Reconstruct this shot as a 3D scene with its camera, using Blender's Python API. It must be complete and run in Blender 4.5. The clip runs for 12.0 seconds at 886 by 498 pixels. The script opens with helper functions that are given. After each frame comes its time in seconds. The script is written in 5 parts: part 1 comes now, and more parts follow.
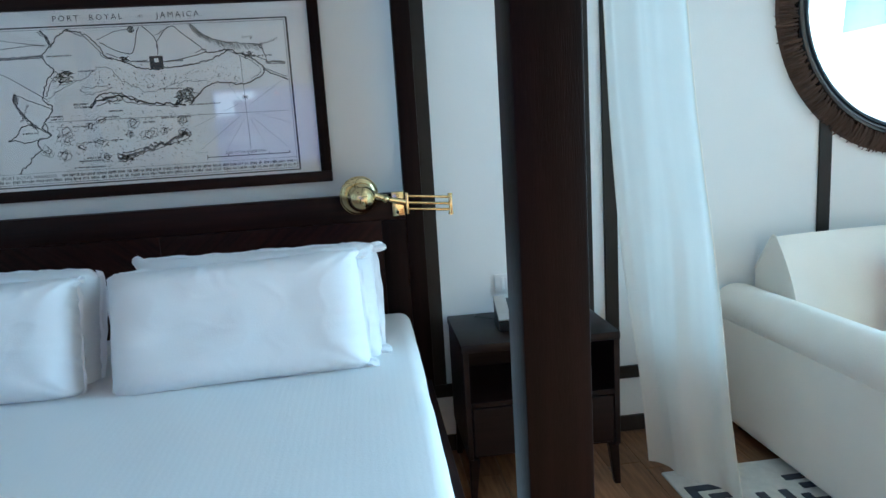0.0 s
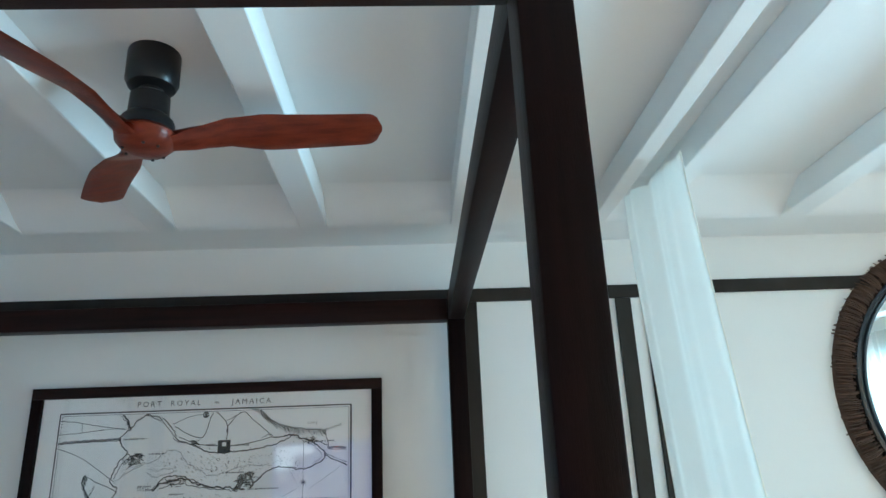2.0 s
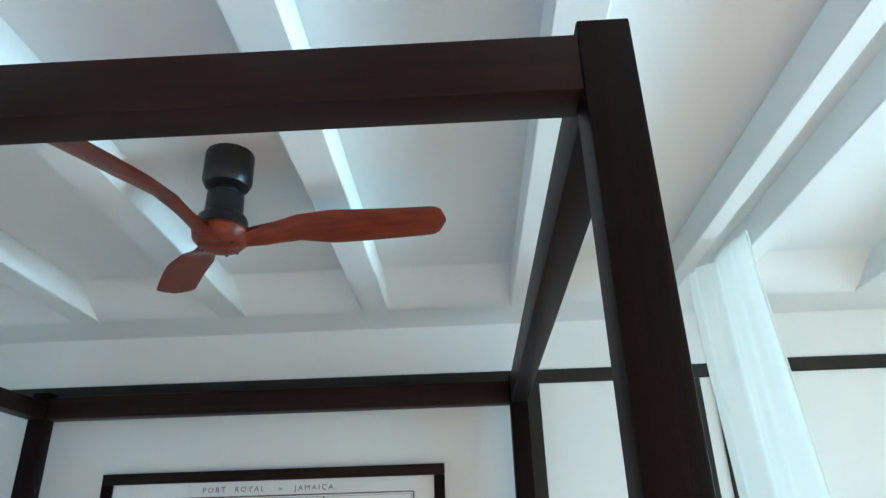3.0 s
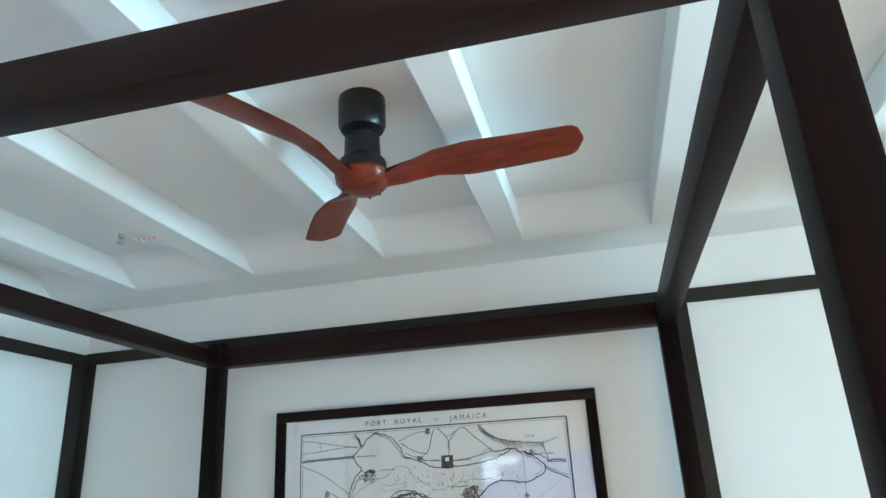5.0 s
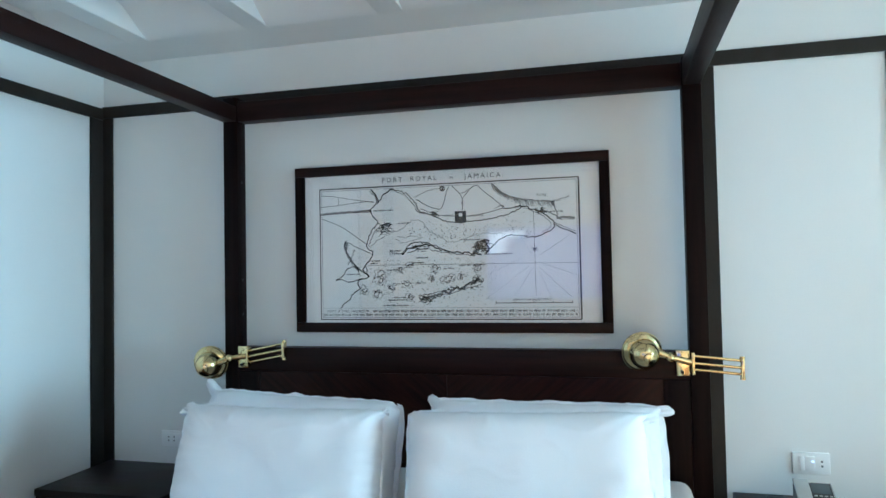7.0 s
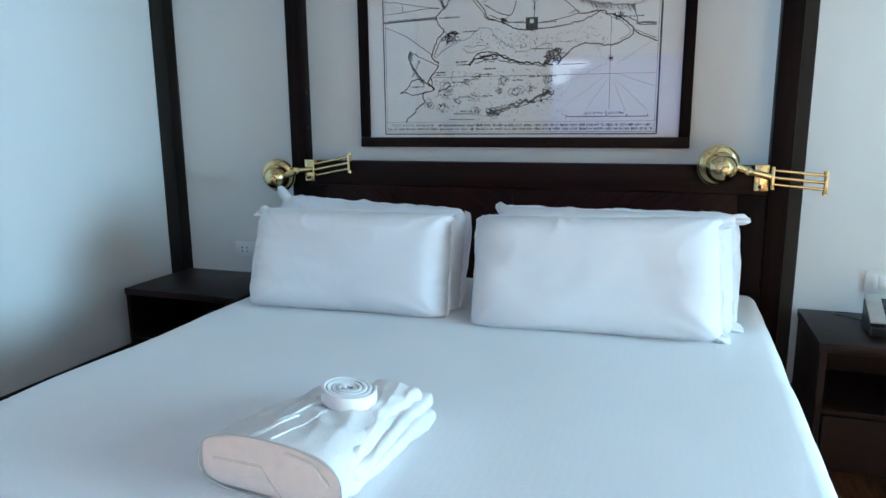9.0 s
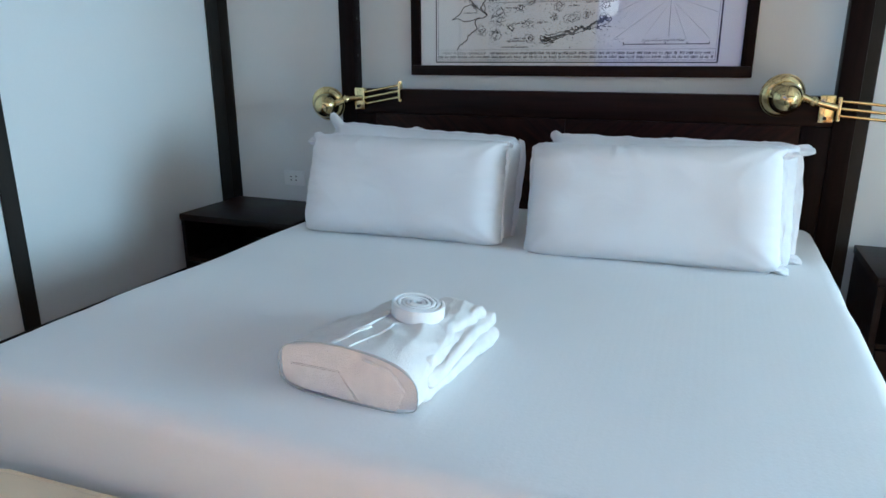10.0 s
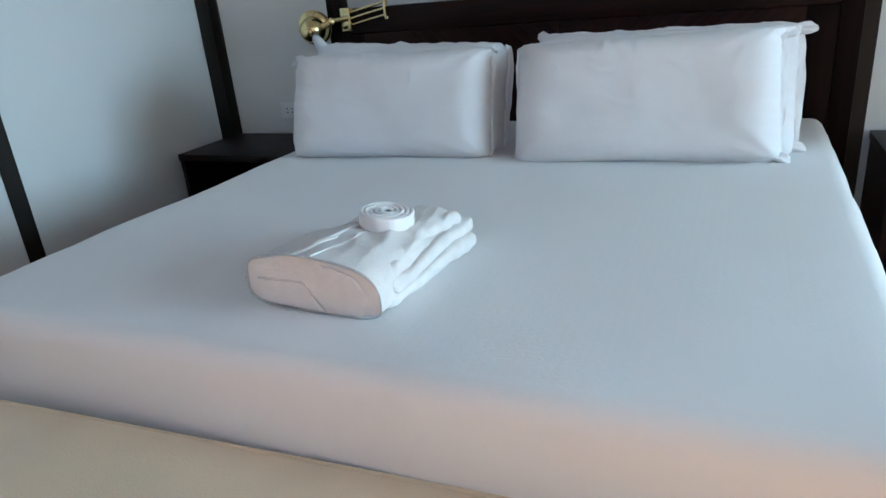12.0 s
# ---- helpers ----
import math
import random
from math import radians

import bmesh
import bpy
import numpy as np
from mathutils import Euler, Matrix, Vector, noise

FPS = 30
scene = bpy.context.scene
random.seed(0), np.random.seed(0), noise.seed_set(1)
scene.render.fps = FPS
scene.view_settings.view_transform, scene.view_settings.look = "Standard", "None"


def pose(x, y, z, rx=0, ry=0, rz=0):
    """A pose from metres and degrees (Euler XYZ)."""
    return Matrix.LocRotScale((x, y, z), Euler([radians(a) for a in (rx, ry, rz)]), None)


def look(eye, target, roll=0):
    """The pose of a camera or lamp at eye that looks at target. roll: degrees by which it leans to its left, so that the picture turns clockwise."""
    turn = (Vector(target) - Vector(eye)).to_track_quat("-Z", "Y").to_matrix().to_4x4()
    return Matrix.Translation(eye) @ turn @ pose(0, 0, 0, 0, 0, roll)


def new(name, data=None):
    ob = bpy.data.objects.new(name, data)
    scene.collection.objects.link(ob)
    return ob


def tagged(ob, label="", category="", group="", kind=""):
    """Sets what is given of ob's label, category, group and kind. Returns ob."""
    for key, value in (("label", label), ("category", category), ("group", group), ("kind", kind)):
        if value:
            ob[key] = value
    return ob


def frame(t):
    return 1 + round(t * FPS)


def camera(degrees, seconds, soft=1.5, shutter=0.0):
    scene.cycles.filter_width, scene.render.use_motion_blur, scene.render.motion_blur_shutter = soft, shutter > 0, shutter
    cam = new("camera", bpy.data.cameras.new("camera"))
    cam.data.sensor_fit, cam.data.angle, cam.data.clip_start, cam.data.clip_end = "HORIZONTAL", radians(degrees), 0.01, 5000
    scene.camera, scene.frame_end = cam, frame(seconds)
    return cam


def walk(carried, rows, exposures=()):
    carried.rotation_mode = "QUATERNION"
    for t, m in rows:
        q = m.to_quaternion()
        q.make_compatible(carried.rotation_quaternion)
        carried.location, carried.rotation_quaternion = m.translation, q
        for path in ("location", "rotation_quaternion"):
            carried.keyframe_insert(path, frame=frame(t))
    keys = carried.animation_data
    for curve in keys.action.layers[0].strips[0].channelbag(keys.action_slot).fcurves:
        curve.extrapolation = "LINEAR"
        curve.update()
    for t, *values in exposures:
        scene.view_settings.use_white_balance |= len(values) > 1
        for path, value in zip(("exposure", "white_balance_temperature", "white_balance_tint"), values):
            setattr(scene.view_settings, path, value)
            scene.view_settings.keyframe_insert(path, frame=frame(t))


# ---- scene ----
cam = camera(66.9, 12.0)
PATH = [
    (0, (0.859, -2.878, 1.441), (1.07, -0.918, 1.099), -3.6),
    (0.5, (0.869, -2.88, 1.552), (1.11, -0.897, 1.454), -2.4),
    (1, (0.874, -2.884, 1.577), (1.09, -0.907, 1.796), -2.2),
    (1.5, (0.872, -2.904, 1.642), (1.041, -0.956, 2.062), -2.8),
    (2, (0.87, -2.919, 1.657), (0.959, -1.022, 2.283), -2.3),
    (2.5, (0.855, -2.947, 1.698), (0.873, -1.089, 2.44), -1.4),
    (2.7, (0.847, -2.948, 1.703), (0.84, -1.117, 2.509), -1.3),
    (4.3, (0.781, -2.949, 1.729), (0.448, -1.166, 2.572), -3.9),
    (4.5, (0.771, -2.942, 1.721), (0.403, -1.137, 2.501), -3.3),
    (5, (0.768, -2.936, 1.681), (0.35, -1.098, 2.35), -3.1),
    (5.5, (0.756, -2.938, 1.641), (0.334, -1.055, 2.164), -2.4),
    (6, (0.749, -2.947, 1.63), (0.315, -1.02, 1.94), -2.1),
    (6.5, (0.74, -2.934, 1.588), (0.271, -0.995, 1.734), -1.6),
    (6.7, (0.734, -2.931, 1.571), (0.258, -0.992, 1.684), -1.3),
    (8.3, (0.685, -2.908, 1.442), (0.12, -1.002, 1.221), -0.4),
    (8.5, (0.678, -2.906, 1.427), (0.091, -1.013, 1.158), -0.3),
    (9, (0.659, -2.918, 1.392), (0.026, -1.059, 1.013), -0.5),
    (9.5, (0.635, -2.94, 1.37), (-0.038, -1.12, 0.885), -0.4),
    (10, (0.592, -2.971, 1.353), (-0.113, -1.183, 0.801), -0.1),
    (10.5, (0.54, -3.001, 1.335), (-0.221, -1.248, 0.746), -0.3),
    (11, (0.511, -3.019, 1.309), (-0.29, -1.302, 0.668), -0.4),
    (11.5, (0.547, -2.995, 1.295), (-0.276, -1.308, 0.605), -1.4),
    (12, (0.705, -2.904, 1.273), (-0.072, -1.211, 0.543), -5.2),
]
EXPOSURES = [
    (0.0, 2.28, 4900, 5),
    (0.5, 2.29, 4954, 4),
    (1.0, 2.30, 5098, 3),
    (1.5, 2.30, 5182, 3),
    (2.5, 2.55, 5250, 3),
    (4.5, 2.90, 5386, 2),
    (5.5, 2.89, 5260, 2),
    (6.5, 2.73, 5118, 3),
    (8.5, 2.58, 5098, 6),
    (10.0, 2.32, 5367, 12),
    (12.0, 2.07, 5580, 14),
]
walk(cam, [(t, look(eye, target, roll)) for t, eye, target, roll in PATH], EXPOSURES)



# ---- light ----
world = bpy.data.worlds.new("sky")
scene.world = world
world.use_nodes = True
sky = world.node_tree.nodes.new("ShaderNodeTexSky")
sky.sky_type, sky.sun_disc, sky.sun_elevation, sky.sun_rotation = "NISHITA", False, radians(19.4), radians(66.6)
background = world.node_tree.nodes["Background"]
background.inputs["Strength"].default_value = 0.05
world.node_tree.links.new(sky.outputs[0], background.inputs["Color"])

WEST, EAST, SOUTH, BEAM_Z, TOP_Z = -1.82, 4.9, -3.7, 2.645, 2.755
WIN_Y0, WIN_Y1, WIN_Z = -2.85, -1.00, 2.57
daylight = bpy.data.lights.new("window_daylight", "AREA")
daylight.shape, daylight.size, daylight.size_y = "RECTANGLE", WIN_Y1 - WIN_Y0 + 0.2, 1.7
daylight.energy, daylight.color = 35, (0.61, 0.925, 1.0)
daylight.spread = radians(114)
lamp = new("window_daylight", daylight)
lamp.matrix_world = look((EAST + 0.35, (WIN_Y0 + WIN_Y1) / 2, 1.72), (0, (WIN_Y0 + WIN_Y1) / 2 - 2.4, 1.5))
# low morning sun through the balcony doors, added to bounce warm off the floor and the tan wall
sunlight = bpy.data.lights.new("sun", "SUN")
sunlight.energy, sunlight.angle, sunlight.color = 4.6, radians(0.6), (1.0, 0.79, 0.57)
sun = new("sun", sunlight)
sun.matrix_world = look((9.0, 3.9, 3.45), (0, 0, 0))

# ---- materials ----


def surface(name, base, vary=0.08, scale=6.0, fine=90.0, rough=0.6, bump=0.1, metal=0.0, stretch=(1, 1, 1), sheen=0.0, coat=0.0, depth=0.004, gloss=0.5, slant=0.0):
    m = bpy.data.materials.new(name)
    m.use_nodes = True
    n, l = m.node_tree.nodes, m.node_tree.links
    b = n["Principled BSDF"]
    b.inputs["Roughness"].default_value, b.inputs["Metallic"].default_value = rough, metal
    b.inputs["Sheen Weight"].default_value, b.inputs["Coat Weight"].default_value = sheen, coat
    co, mp = n.new("ShaderNodeTexCoord"), n.new("ShaderNodeMapping")
    mp.inputs["Scale"].default_value = stretch
    if slant:
        # turn the grain first, then stretch it
        mp.vector_type = "TEXTURE"
        mp.inputs["Rotation"].default_value = (0, radians(slant), 0)
        mp.inputs["Scale"].default_value = [1 / s for s in stretch]
    l.new(co.outputs["Object"], mp.inputs["Vector"])
    big, small = n.new("ShaderNodeTexNoise"), n.new("ShaderNodeTexNoise")
    for tex, s in ((big, scale), (small, fine)):
        tex.inputs["Scale"].default_value, tex.inputs["Detail"].default_value = s, 5
        l.new(mp.outputs[0], tex.inputs["Vector"])
    mix = n.new("ShaderNodeMath")
    mix.operation = "MULTIPLY_ADD"
    mix.inputs[1].default_value = 0.35
    l.new(small.outputs["Fac"], mix.inputs[0])
    l.new(big.outputs["Fac"], mix.inputs[2])
    ramp = n.new("ShaderNodeValToRGB")
    lo, hi = ramp.color_ramp.elements
    lo.position, hi.position = 0.4, 0.95
    lo.color = (*[c * (1 - vary) for c in base], 1)
    hi.color = (*[min(1, c * (1 + vary)) for c in base], 1)
    l.new(mix.outputs[0], ramp.inputs[0])
    l.new(ramp.outputs[0], b.inputs["Base Color"])
    rr = n.new("ShaderNodeMapRange")
    rr.inputs[3].default_value, rr.inputs[4].default_value = max(0.02, rough - 0.07), min(1, rough + 0.07)
    l.new(big.outputs["Fac"], rr.inputs[0])
    l.new(rr.outputs[0], b.inputs["Roughness"])
    bp = n.new("ShaderNodeBump")
    bp.inputs["Strength"].default_value, bp.inputs["Distance"].default_value = bump, depth
    l.new(small.outputs["Fac"], bp.inputs["Height"])
    l.new(bp.outputs[0], b.inputs["Normal"])
    b.inputs["Specular IOR Level"].default_value = gloss
    return m


def add_weave(m, scale, strength, direction="X", distance=0.001):
    """Fine stripes in the cloth's relief, on top of what the material has."""
    n, l = m.node_tree.nodes, m.node_tree.links
    b = n["Principled BSDF"]
    co, wave, bp = n.new("ShaderNodeTexCoord"), n.new("ShaderNodeTexWave"), n.new("ShaderNodeBump")
    wave.bands_direction = direction
    wave.inputs["Scale"].default_value, wave.inputs["Distortion"].default_value = scale, 0.6
    wave.inputs["Detail"].default_value = 2
    l.new(co.outputs["Object"], wave.inputs["Vector"])
    bp.inputs["Strength"].default_value, bp.inputs["Distance"].default_value = strength, distance
    old = b.inputs["Normal"].links[0].from_socket
    l.new(wave.outputs["Fac"], bp.inputs["Height"])
    l.new(old, bp.inputs["Normal"])
    l.new(bp.outputs[0], b.inputs["Normal"])
    return m


def wood(name, dark, light, rough, stretch, coat=0.0, per_piece=False, slant=0.0, gloss=0.15):
    m = surface(name, light, 0.1, 4, 60, rough, 0.12, stretch=stretch, coat=coat, gloss=gloss, slant=slant)
    n, l = m.node_tree.nodes, m.node_tree.links
    ramp = [x for x in n if x.type == "VALTORGB"][0]
    ramp.color_ramp.elements[0].color, ramp.color_ramp.elements[1].color = (*dark, 1), (*light, 1)
    if per_piece:
        info, hsv, mr = n.new("ShaderNodeObjectInfo"), n.new("ShaderNodeHueSaturation"), n.new("ShaderNodeMapRange")
        mr.inputs[3].default_value, mr.inputs[4].default_value = 0.7, 1.25
        l.new(info.outputs["Random"], mr.inputs[0])
        l.new(mr.outputs[0], hsv.inputs["Value"])
        l.new(ramp.outputs[0], hsv.inputs["Color"])
        l.new(hsv.outputs[0], n["Principled BSDF"].inputs["Base Color"])
    return m


def clear_pane(name, tint=(1, 1, 1), rough=0.0, ior=1.5, edge=0.7):
    m = bpy.data.materials.new(name)
    m.use_nodes = True
    n, l = m.node_tree.nodes, m.node_tree.links
    n.remove(n["Principled BSDF"])
    tr, gl, lw, mx = n.new("ShaderNodeBsdfTransparent"), n.new("ShaderNodeBsdfGlossy"), n.new("ShaderNodeLayerWeight"), n.new("ShaderNodeMixShader")
    tr.inputs[0].default_value, gl.inputs["Roughness"].default_value = (*tint, 1), rough
    # gloss grows towards grazing sight, alike on both faces of the sheet
    power, gain = n.new("ShaderNodeMath"), n.new("ShaderNodeMath")
    power.operation, gain.operation = "POWER", "MULTIPLY_ADD"
    lw.inputs[0].default_value, power.inputs[1].default_value = 0.5, 4.0
    gain.inputs[1].default_value, gain.inputs[2].default_value = edge, ((ior - 1) / (ior + 1)) ** 2
    l.new(lw.outputs["Facing"], power.inputs[0])
    l.new(power.outputs[0], gain.inputs[0])
    l.new(gain.outputs[0], mx.inputs[0])
    l.new(tr.outputs[0], mx.inputs[1])
    l.new(gl.outputs[0], mx.inputs[2])
    l.new(mx.outputs[0], n["Material Output"].inputs[0])
    return m


def glow(name, color, strength):
    m = bpy.data.materials.new(name)
    m.use_nodes = True
    b = m.node_tree.nodes["Principled BSDF"]
    b.inputs["Base Color"].default_value = (0.02, 0.02, 0.02, 1)
    b.inputs["Emission Color"].default_value, b.inputs["Emission Strength"].default_value = (*color, 1), strength
    return m


def sheer(name, base, clear, through_light):
    """Thin woven cloth: partly clear, partly lit through from behind."""
    m = surface(name, base, 0.04, 5, 200, 0.85, 0.15)
    n, l = m.node_tree.nodes, m.node_tree.links
    b, out = n["Principled BSDF"], n["Material Output"]
    tl, tr, m1, m2 = n.new("ShaderNodeBsdfTranslucent"), n.new("ShaderNodeBsdfTransparent"), n.new("ShaderNodeMixShader"), n.new("ShaderNodeMixShader")
    tl.inputs[0].default_value = (*base, 1)
    m1.inputs[0].default_value, m2.inputs[0].default_value = through_light, clear
    l.new(b.outputs[0], m1.inputs[1])
    l.new(tl.outputs[0], m1.inputs[2])
    l.new(m1.outputs[0], m2.inputs[1])
    l.new(tr.outputs[0], m2.inputs[2])
    l.new(m2.outputs[0], out.inputs[0])
    return m


PAINT = surface("white_wall_paint", (0.78, 0.79, 0.78), 0.025, 1.5, 120, 0.6, 0.06)
# unseen south wall: tan made up to throw warm light on the bed's foot
BOUNCE_TAN = surface("warm_bounce_wall_tint", (0.80, 0.56, 0.36), 0.03, 1.5, 120, 0.6, 0.06)
CEILING = surface("white_ceiling_paint", (0.80, 0.80, 0.79), 0.025, 1.2, 100, 0.75, 0.05)
TRIM = wood("grey_brown_trim_paint", (0.022, 0.019, 0.016), (0.034, 0.029, 0.025), 0.42, (3, 3, 1))
# upright copy set darker than the rails to offset bounce light on the posts
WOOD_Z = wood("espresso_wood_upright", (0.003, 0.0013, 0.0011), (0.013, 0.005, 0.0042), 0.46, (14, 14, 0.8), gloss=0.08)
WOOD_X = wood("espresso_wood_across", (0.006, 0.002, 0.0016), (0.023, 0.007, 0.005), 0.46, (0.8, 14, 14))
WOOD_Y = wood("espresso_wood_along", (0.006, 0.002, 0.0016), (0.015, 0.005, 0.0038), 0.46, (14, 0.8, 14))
WOOD_SLANT = wood("espresso_veneer_rising", (0.006, 0.0018, 0.0013), (0.034, 0.010, 0.0065), 0.36, (1.2, 14, 16), slant=40)
WOOD_SLANT_BACK = wood("espresso_veneer_falling", (0.006, 0.0018, 0.0013), (0.034, 0.010, 0.0065), 0.36, (1.2, 14, 16), slant=-40)
STAND = wood("black_brown_wood", (0.007, 0.0035, 0.003), (0.018, 0.0085, 0.0072), 0.42, (1, 12, 12), 0.05, gloss=0.16)
FLOORWOOD_Y = wood("oak_floor_planks", (0.14, 0.066, 0.033), (0.36, 0.19, 0.095), 0.42, (14, 1.2, 14), 0.05, True)
SHEET = add_weave(surface("white_cotton_sheet", (0.84, 0.83, 0.83), 0.02, 3, 160, 0.85, 0.12, sheen=0.2), 17, 0.08)
LINEN = surface("white_pillow_cotton", (0.80, 0.80, 0.82), 0.02, 4, 220, 0.85, 0.14, sheen=0.1)
TERRY = surface("white_terry_cloth", (0.81, 0.765, 0.735), 0.07, 30, 330, 0.95, 0.6, sheen=0.25, depth=0.004)
BELT = add_weave(surface("white_belt_cloth", (0.87, 0.85, 0.84), 0.03, 20, 300, 0.9, 0.4), 120, 0.4, "Z")
CREAM = surface("cream_bench_fabric", (0.80, 0.63, 0.43), 0.06, 5, 260, 0.85, 0.25, sheen=0.2)
SOFAWHITE = surface("off_white_sofa_linen", (0.88, 0.83, 0.74), 0.04, 4, 240, 0.9, 0.25, sheen=0.2)
REDCLOTH = surface("red_cushion_cloth", (0.36, 0.025, 0.015), 0.1, 12, 250, 0.85, 0.3)
BRASS = surface("polished_brass", (0.80, 0.65, 0.34), 0.06, 20, 200, 0.16, 0.02, metal=1.0)
BLACK = surface("black_metal", (0.012, 0.012, 0.013), 0.15, 12, 150, 0.35, 0.05, metal=0.2)
BLUEBLACK = surface("blue_black_lacquer", (0.018, 0.024, 0.030), 0.1, 12, 150, 0.25, 0.04, coat=0.3)
FANWOOD = wood("red_mahogany", (0.085, 0.013, 0.006), (0.22, 0.035, 0.012), 0.32, (3, 12, 12), 0.25)
FIBRE = surface("brown_raffia", (0.085, 0.048, 0.032), 0.35, 30, 260, 0.85, 0.5)
PAPER = surface("off_white_map_paper", (0.82, 0.81, 0.81), 0.03, 4, 160, 0.7, 0.05)
INK = surface("faded_black_ink", (0.05, 0.05, 0.055), 0.3, 30, 300, 0.7, 0.0)
INKGREY = surface("grey_printed_hatching", (0.20, 0.20, 0.21), 0.3, 60, 300, 0.7, 0.0)
GLASS = clear_pane("picture_glass")
WINDOWGLASS = clear_pane("window_glass", (0.97, 0.98, 0.97))
PLASTIC = clear_pane("clear_plastic_film", (0.99, 0.99, 0.99), 0.2, 1.10, 0.2)
MIRROR = surface("silvered_mirror", (0.88, 0.90, 0.90), 0.0, 1, 10, 0.0, 0.0, metal=1.0)
MIRROR.node_tree.nodes["Principled BSDF"].inputs["Roughness"].links and MIRROR.node_tree.links.remove(MIRROR.node_tree.nodes["Principled BSDF"].inputs["Roughness"].links[0])
MIRROR.node_tree.nodes["Principled BSDF"].inputs["Roughness"].default_value = 0.01
WINDOWSHEER = sheer("thin_white_voile", (0.88, 0.88, 0.85), 0.35, 0.6)
CURTAIN = sheer("white_sheer_curtain", (0.90, 0.89, 0.835), 0.07, 0.4)
OFFWHITE = surface("white_plastic", (0.86, 0.87, 0.87), 0.03, 20, 200, 0.35, 0.02)
SILVER = surface("silver_grey_plastic", (0.52, 0.54, 0.54), 0.05, 30, 300, 0.35, 0.03, metal=0.2)
DISPLAY = surface("grey_phone_display", (0.10, 0.12, 0.13), 0.05, 30, 300, 0.2, 0.0)
PHONEBLACK = surface("black_phone_plastic", (0.012, 0.013, 0.015), 0.1, 30, 300, 0.3, 0.03)
RUGWHITE = surface("cream_woven_rug", (0.78, 0.76, 0.70), 0.1, 30, 320, 0.95, 0.6)
RUGDARK = surface("slate_blue_rug_yarn", (0.055, 0.065, 0.085), 0.2, 30, 320, 0.95, 0.6)
BLUELED = glow("blue_indicator", (0.25, 0.35, 1.0), 0.9)
REDLED = glow("red_indicator", (1.0, 0.08, 0.05), 0.15)
SCREEN = glow("tv_screen_blue", (0.30, 0.34, 1.0), 0.24)
SCREENWHITE = glow("tv_screen_white", (0.85, 0.92, 1.0), 0.85)
SCREENRED = glow("tv_screen_red", (1.0, 0.15, 0.12), 0.8)

# ---- building helpers ----


def box(bm, x0, x1, y0, y1, z0, z1, bevel=0.0, seg=2, turn=None):
    """A block into bm, its edges rounded by bevel; turn: a matrix about the block's centre."""
    c = Vector(((x0 + x1) / 2, (y0 + y1) / 2, (z0 + z1) / 2))
    m = Matrix.Translation(c) @ (turn or Matrix()) @ Matrix.Diagonal((abs(x1 - x0), abs(y1 - y0), abs(z1 - z0), 1))
    verts = bmesh.ops.create_cube(bm, size=1, matrix=m)["verts"]
    if bevel > 0:
        edges = list({e for v in verts for e in v.link_edges})
        bmesh.ops.bevel(bm, geom=edges, offset=bevel, segments=seg, profile=0.5, affect="EDGES", clamp_overlap=True)
    return bm


def rod(bm, a, b, r0, r1=None, seg=16):
    a, b = Vector(a), Vector(b)
    turn = (b - a).to_track_quat("Z", "Y").to_matrix().to_4x4()
    bmesh.ops.create_cone(bm, cap_ends=True, segments=seg, radius1=r0, radius2=r0 if r1 is None else r1, depth=(b - a).length, matrix=Matrix.Translation((a + b) / 2) @ turn)
    return bm


def lathe(bm, profile, seg=40, m=None):
    """Spin (radius, height) pairs about z."""
    m = m or Matrix()
    rings = []
    for r, z in profile:
        if r < 1e-5:
            rings.append([bm.verts.new(m @ Vector((0, 0, z)))])
        else:
            rings.append([bm.verts.new(m @ Vector((r * math.cos(2 * math.pi * k / seg), r * math.sin(2 * math.pi * k / seg), z))) for k in range(seg)])
    for a, b in zip(rings, rings[1:]):
        for k in range(seg):
            quad = [a[k % len(a)], a[(k + 1) % len(a)], b[(k + 1) % len(b)], b[k % len(b)]]
            face = list(dict.fromkeys(quad))
            if len(face) > 2:
                bm.faces.new(face)
    return bm


def tube(bm, pts, r, seg=8, closed=False):
    """A round cord along points."""
    pts = [Vector(p) for p in pts]
    n = len(pts)
    rings = []
    for i, p in enumerate(pts):
        d = (pts[(i + 1) % n] - pts[i - 1]) if closed or 0 < i < n - 1 else (pts[min(i + 1, n - 1)] - pts[max(i - 1, 0)])
        q = d.normalized().to_track_quat("Z", "Y")
        rings.append([bm.verts.new(p + q @ Vector((r * math.cos(2 * math.pi * k / seg), r * math.sin(2 * math.pi * k / seg), 0))) for k in range(seg)])
    pairs = list(zip(rings, rings[1:])) + ([(rings[-1], rings[0])] if closed else [])
    for a, b in pairs:
        for k in range(seg):
            bm.faces.new((a[k], a[(k + 1) % seg], b[(k + 1) % seg], b[k]))
    if not closed:
        bm.faces.new(rings[0][::-1])
        bm.faces.new(rings[-1])
    return bm


def sheet_grid(bm, f, nu, nv, wrap=False):
    """A surface from f(u, v) with u, v in 0..1."""
    g = [[bm.verts.new(f(i / nu, j / nv)) for j in range(nv + 1)] for i in range(nu if wrap else nu + 1)]
    for i in range(nu):
        for j in range(nv):
            k = (i + 1) % nu if wrap else i + 1
            bm.faces.new((g[i][j], g[k][j], g[k][j + 1], g[i][j + 1]))
    return g


